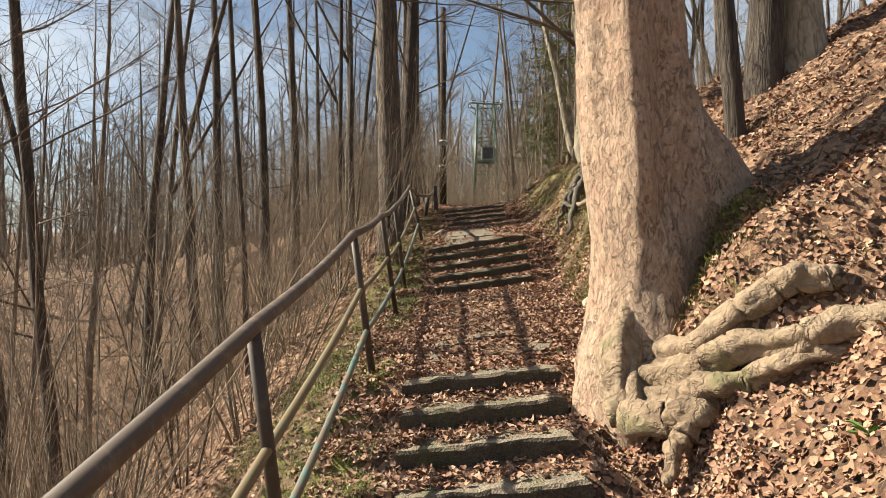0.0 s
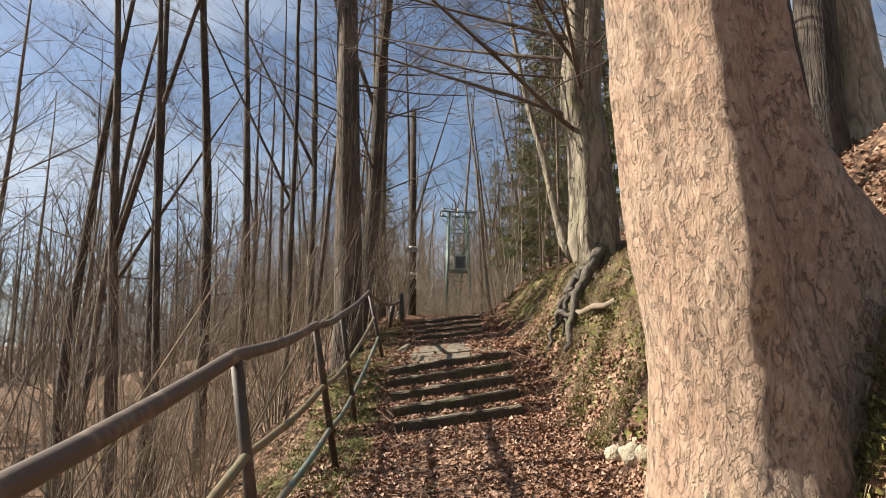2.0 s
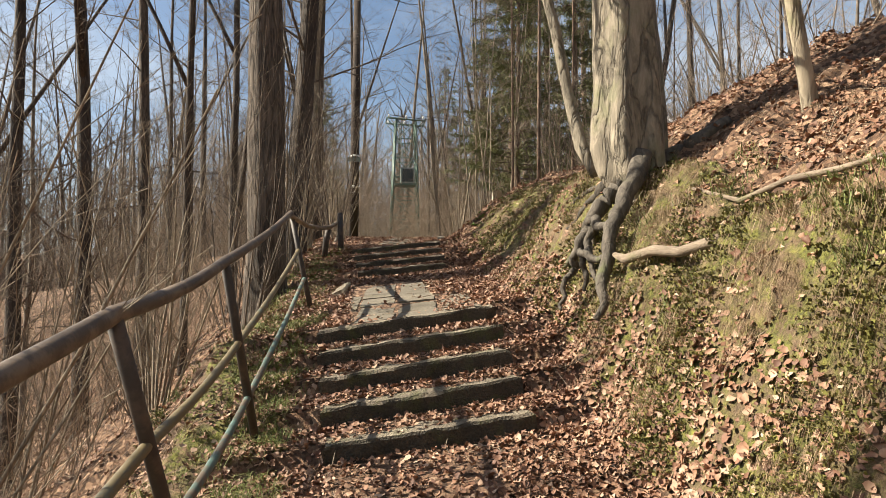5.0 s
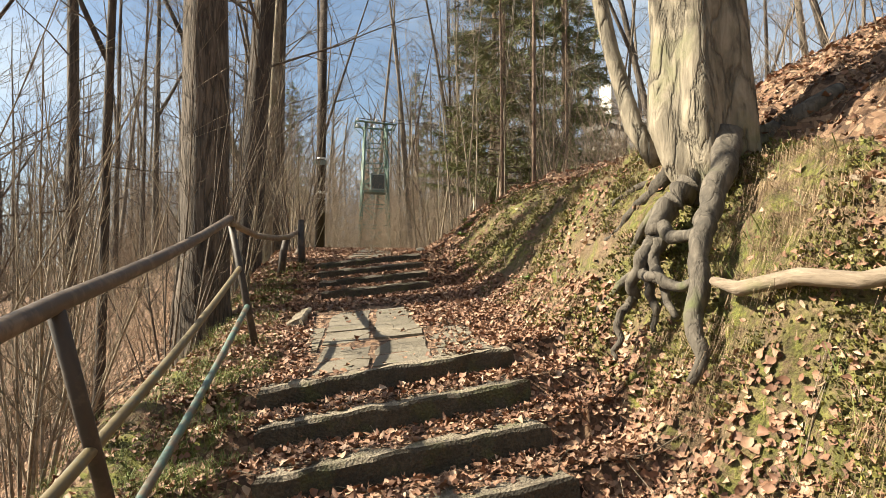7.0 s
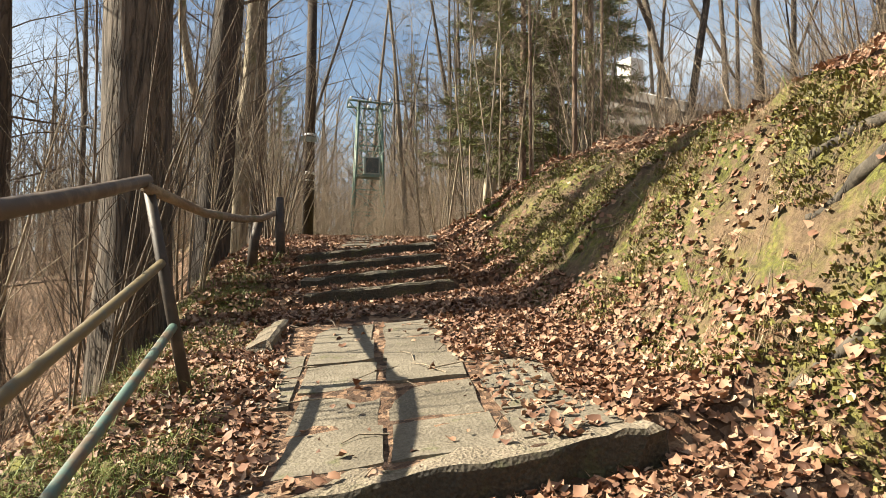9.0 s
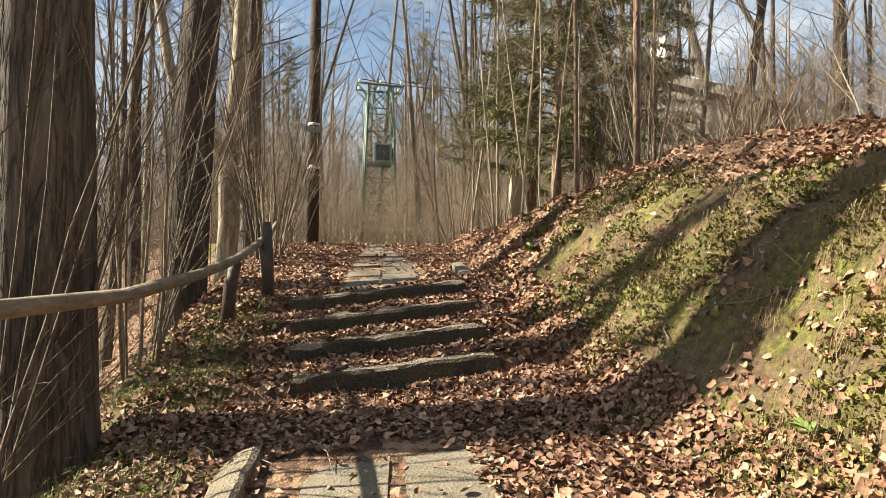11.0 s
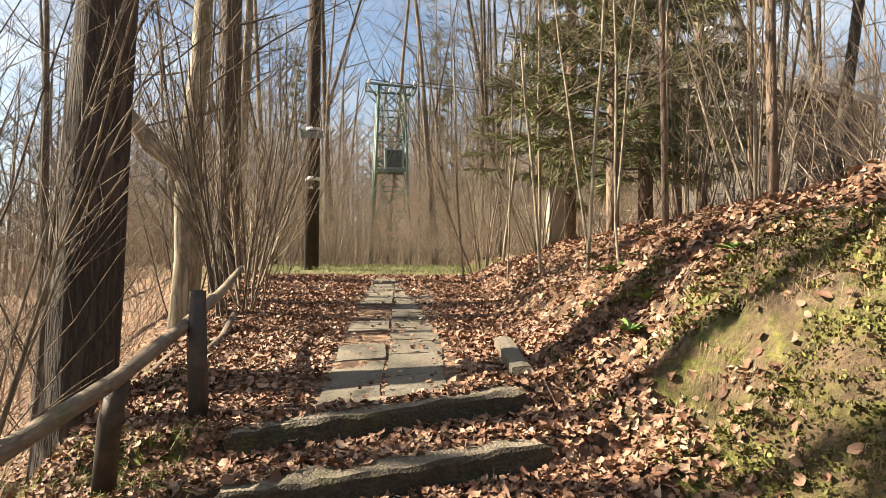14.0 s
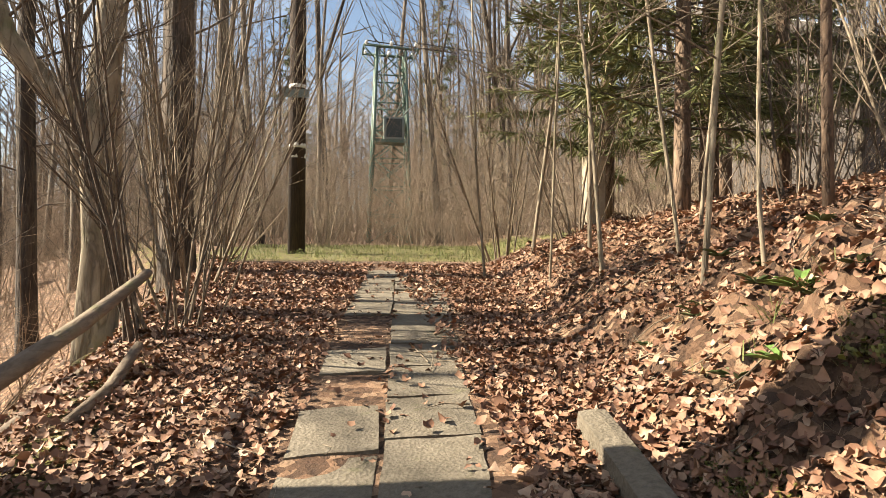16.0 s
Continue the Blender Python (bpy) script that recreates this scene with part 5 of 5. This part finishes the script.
# ---- fallen leaves, grass and weeds ----
def leaf_scatter():
    pos = []
    def try_add(x, y, keep):
        if rng.random() < keep:
            pos.append((x, y))
    def clear(x, y):
        """How bare the trodden middle is."""
        if 11.7 < y < 14.4 and 0.05 < x < 0.95:
            return 0.02
        if y > 17.1 and abs(x - (0.82 + 0.11 * (y - 17.3))) < 0.42:
            return 0.04
        for L, R in STEPS:
            f = (x - L.x) / (R.x - L.x)
            if 0.2 < f < 1 and -0.02 < y - (L.y + (R.y - L.y) * f) < 0.10:
                return 0.2
        if 11.65 < y < 12.95 and 0.93 < x < 1.3:
            return 0.2
        if y < 10 and abs(x - 0.4) < 0.5:
            return 0.55
        return 1.0
    for k in range(100000):                # the way and its edges
        y = rng.uniform(1.6, 24)
        x = rng.uniform(-0.8, 2.0 if y > 6 else 1.6)
        try_add(x, y, clear(x, y) * (1.0 if x > 0.9 or x < 0 else 0.75))
    for k in range(105000):                # the bank
        y = rng.uniform(1.2, 24)
        x = rng.uniform(1.3, 5.8)
        foot = float(np.interp(y, [r[0] for r in BANK], [r[1] for r in BANK]))
        t = x - foot
        steep = 0.7 if 0.25 < t < 1.2 else 0.9
        late = smooth01((y - 15.5) / 2.0)
        keep = (steep if t < 1.2 or y > 13 else 0.65) * (1 - late) + 1.0 * late
        if 0.2 < t < 1.25 and late < 0.5 and not (12.6 < y < 14.0 and t < 0.75) and noise.noise((x * 1.7, y * 1.7, 9)) < 0.12:
            keep *= 0.16
        keep *= 0.35 + 0.9 * smooth01(noise.noise((x * 0.9, y * 0.9, 2)) + 0.5)
        if y < 4.7:
            keep = 1.0
        try_add(x, y, keep)
    for k in range(24000):                # the outer slope
        y = rng.uniform(1.6, 26)
        x = -0.7 - 6 * rng.random() ** 1.6
        try_add(x, y, 0.8)
    xy = np.array(pos)
    n = len(xy)
    x, y = xy[:, 0], xy[:, 1]
    z = heights(x, y)
    dx, dy = (heights(x + 0.05, y) - z) / 0.05, (heights(x, y + 0.05) - z) / 0.05
    U = nrng.uniform
    unit = lambda a: a / np.linalg.norm(a, axis=1)[:, None]
    nrm = unit(np.stack([-np.clip(dx, -2, 2), -np.clip(dy, -2, 2), np.ones(n)], 1))
    nrm = unit(nrm + np.stack([U(-1, 1, n), U(-1, 1, n), U(0, 0.6, n)], 1) * 0.75)
    a = U(0, 6.283, n)
    t1 = np.stack([np.cos(a), np.sin(a), np.zeros(n)], 1)
    t1 = unit(t1 - nrm * (t1 * nrm).sum(1)[:, None])
    t2 = np.cross(nrm, t1)
    s = U(0.012, 0.031, n) * np.where(U(0, 1, n) < 0.06, 1.3, 1.0)
    w = s * U(0.5, 0.95, n)
    centre = np.stack([x, y, z + 0.008 + U(0, 0.028, n)], 1)
    m = 9
    verts = np.zeros((n, m, 3))
    bend = U(-0.5, 0.9, n)
    fold = U(-0.3, 0.9, n)
    for j in range(m - 1):
        th = 2 * math.pi * j / (m - 1)
        rad = (1.0 if j % 2 == 0 else 0.84) * U(0.72, 1.2, n)
        u, v = np.cos(th) * rad, np.sin(th) * rad
        lift = s * (bend * u * u + fold * v * v + U(-0.18, 0.18, n))
        verts[:, j] = centre + t1 * (u * s)[:, None] + t2 * (v * w)[:, None] + nrm * lift[:, None]
    verts[:, m - 1] = centre
    idx = np.arange(n)[:, None] * m
    faces = []
    for j in range(m - 1):
        faces += (idx + np.array((m - 1, j, (j + 1) % (m - 1)))[None, :]).tolist()
    me = bpy.data.meshes.new("fallen_leaves")
    me.from_pydata(verts.reshape(-1, 3).tolist(), [], faces)
    me.materials.append(LEAF)
    me.polygons.foreach_set("use_smooth", [True] * len(me.polygons))
    tagged(new("fallen_leaves", me), "curled brown dead leaves strewn over path and banks", "leaves", kind="stuff")


leaf_scatter()


def blades(name, label, spots_list, mat, lo, hi, droop, per, hang=0.0, wide=1.0):
    s = Shape()
    for x, y in spots_list:
        z = float(heights(np.array([x]), np.array([y]))[0])
        gx = (float(heights(np.array([x + 0.08]), np.array([y]))[0]) - z) / 0.08
        out = Vector((-max(-1.5, min(1.5, gx)), 0, 0))
        for k in range(per):
            a = rng.uniform(0, 6.28)
            d = Vector((math.cos(a), math.sin(a), 0)) * rng.uniform(0.6, 1.5)
            l = rng.uniform(lo, hi)
            p = Vector((x + rng.uniform(-0.06, 0.06), y + rng.uniform(-0.06, 0.06), z - 0.02))
            side = Vector((-d.y, d.x, 0)) * rng.uniform(0.0011, 0.0025) * wide
            w = (d * (0.5 - 0.2 * hang) + Vector((0, 0, 1 - 0.75 * hang)) + out * (0.35 + 0.35 * hang)).normalized()
            m = p + w * l * 0.55
            e = m + (d * (0.6 - 0.4 * hang) + out * (0.5 - 0.25 * hang) + Vector((0, 0, 0.5 - droop - 0.6 * hang))).normalized() * l * (0.5 + 0.3 * hang)
            b = len(s.v)
            s.v += [p - side, p + side, m + side * 0.8, m - side * 0.8, e]
            s.f += [(b, b + 1, b + 2, b + 3), (b + 3, b + 2, b + 4)]
    tagged(new(name, s.mesh(name, mat, False)), label, "grass", kind="stuff")


def bank_spot(lo_t, hi_t, y0, y1):
    y = rng.uniform(y0, y1)
    ys = [r[0] for r in BANK]
    foot, wide = float(np.interp(y, ys, [r[1] for r in BANK])), float(np.interp(y, ys, [r[2] for r in BANK]))
    return (foot + wide * rng.uniform(lo_t, hi_t), y)


def clumped(fn, count, thresh=0.0, seed=0.0, f=1.3):
    out = []
    for k in range(count * 4):
        x, y = fn()
        if noise.noise((x * f, y * f, seed)) > thresh:
            out.append((x, y))
        if len(out) >= count:
            break
    return out


edge_spot = lambda: ((lambda y: (lerp_table(EDGE, y) + rng.uniform(-1.0, 0.3), y))(rng.uniform(2, 17)))
blades("hanging_grass", "long dry tan grass hanging down the steep bank", clumped(lambda: bank_spot(0.2, 1.25, 5.5, 10.6), 620, 0.02, 11, 1.5) + clumped(lambda: bank_spot(0.2, 1.2, 10.6, 16.5), 200, 0.1, 13, 2.2) + clumped(edge_spot, 160, 0.0, 12), GRASS_DRY, 0.07, 0.17, 0.9, 18, 1.0, 0.65)
blades("dry_grass", "dry straw-coloured grass hanging on the bank", clumped(lambda: bank_spot(0.1, 1.25, 2, 16.5), 900, -0.1, 1) + [(x + 0.5 * rng.random(), y) for x, y in clumped(lambda: bank_spot(1.0, 2.6, 5, 15), 700, -0.2, 9)] + clumped(edge_spot, 1000, -0.15, 2) + clumped(lambda: bank_spot(0.3, 1.6, 16, 23), 160, 0.05, 3), GRASS_DRY, 0.04, 0.11, 1.2, 12, 0.9, 0.8)
blades("green_grass", "green grass tufts on bank and path edge", clumped(lambda: bank_spot(0.2, 1.4, 2, 18), 240, 0.15, 4) + clumped(lambda: bank_spot(0.6, 1.6, 6, 11), 160, 0.2, 21, 1.8) + clumped(edge_spot, 1700, -0.08, 5) + clumped(lambda: (lambda y: (lerp_table(EDGE, y) + rng.uniform(-0.25, 0.35), y))(rng.uniform(8.5, 13.5)), 420, 0.0, 15, 1.6) + [(rng.uniform(-1, 5), rng.uniform(24.5, 32)) for k in range(900)], GRASS_GREEN, 0.07, 0.22, 0.6, 9)


blades("moss", "low olive-green moss cushions on the bank", clumped(lambda: bank_spot(0.05, 1.3, 4.6, 17.5), 8500, 0.0, 6, 1.6) + clumped(edge_spot, 1300, 0.0, 7), MOSS, 0.015, 0.045, 0.6, 14, 0.0, 3.2)


def litter_twigs():
    s = Shape()
    for k in range(900):
        y = rng.uniform(2, 22)
        x = rng.uniform(-0.7, 4.5) if rng.random() < 0.8 else rng.uniform(-4, -0.7)
        l, a = rng.uniform(0.08, 0.4), rng.uniform(0, 6.28)
        ex, ey = x + l * math.cos(a), y + l * math.sin(a)
        mx, my = (x + ex) / 2 + rng.uniform(-0.03, 0.03), (y + ey) / 2 + rng.uniform(-0.03, 0.03)
        zz = heights(np.array([x, mx, ex]), np.array([y, my, ey])) + 0.02
        r0 = rng.uniform(0.002, 0.005)
        s.tube([(x, y, zz[0]), (mx, my, zz[1] + 0.015), (ex, ey, zz[2])], [r0, r0 * 0.8, r0 * 0.5], 4, cap=False)
    tagged(new("litter_twigs", s.mesh("litter_twigs", TWIG_PALE)), "thin dead twigs scattered on the forest floor", "twigs", kind="stuff")


litter_twigs()


def weed(x, y, size, count, mat, label):
    r = random.Random(int(x * 1000 + y * 77))
    t = thing("weed", label, "plant", (x, y, height(x, y) + 0.01), "weeds of the bank")
    for k in range(count):
        s = Shape()
        a = k * 2.4 + r.uniform(-0.3, 0.3)
        d = Vector((math.cos(a), math.sin(a), 0))
        sd = Vector((-d.y, d.x, 0))
        l = size * r.uniform(0.6, 1.1)
        rise = r.uniform(0.2, 1.0)
        w = l * 0.2
        p1, p2, p3 = d * l * 0.3 + Vector((0, 0, rise * l * 0.35)), d * l * 0.7 + Vector((0, 0, rise * l * 0.55)), d * l + Vector((0, 0, rise * l * 0.45))
        s.v += [Vector((0, 0, 0)), p1 + sd * w * 0.7, p1 - sd * w * 0.7, p2 + sd * w, p2 - sd * w, p3, p1 + Vector((0, 0, -0.01)), p2 + Vector((0, 0, -0.012))]
        s.f += [(0, 1, 6), (0, 6, 2), (1, 3, 7, 6), (6, 7, 4, 2), (3, 5, 7), (7, 5, 4)]
        part("leaf", s, mat, t, "", False)


for x, y, sz, c in ((1.43, 4.15, 0.16, 14), (1.40, 4.35, 0.13, 10), (0.98, 5.9, 0.10, 9), (2.2, 17.7, 0.13, 10), (2.45, 17.95, 0.14, 10), (2.3, 17.2, 0.12, 9), (2.0, 13.3, 0.10, 8), (2.1, 17.0, 0.1, 8), (2.6, 16.8, 0.12, 9), (1.85, 3.0, 0.12, 10)):
    weed(x, y, sz, c, WEED, "small fresh green weed among dead leaves")
for k in range(14):
    weed(rng.uniform(2.1, 3.0), rng.uniform(16.6, 19), 0.09, 10, IVY, "low dark green ivy on the leaf litter")
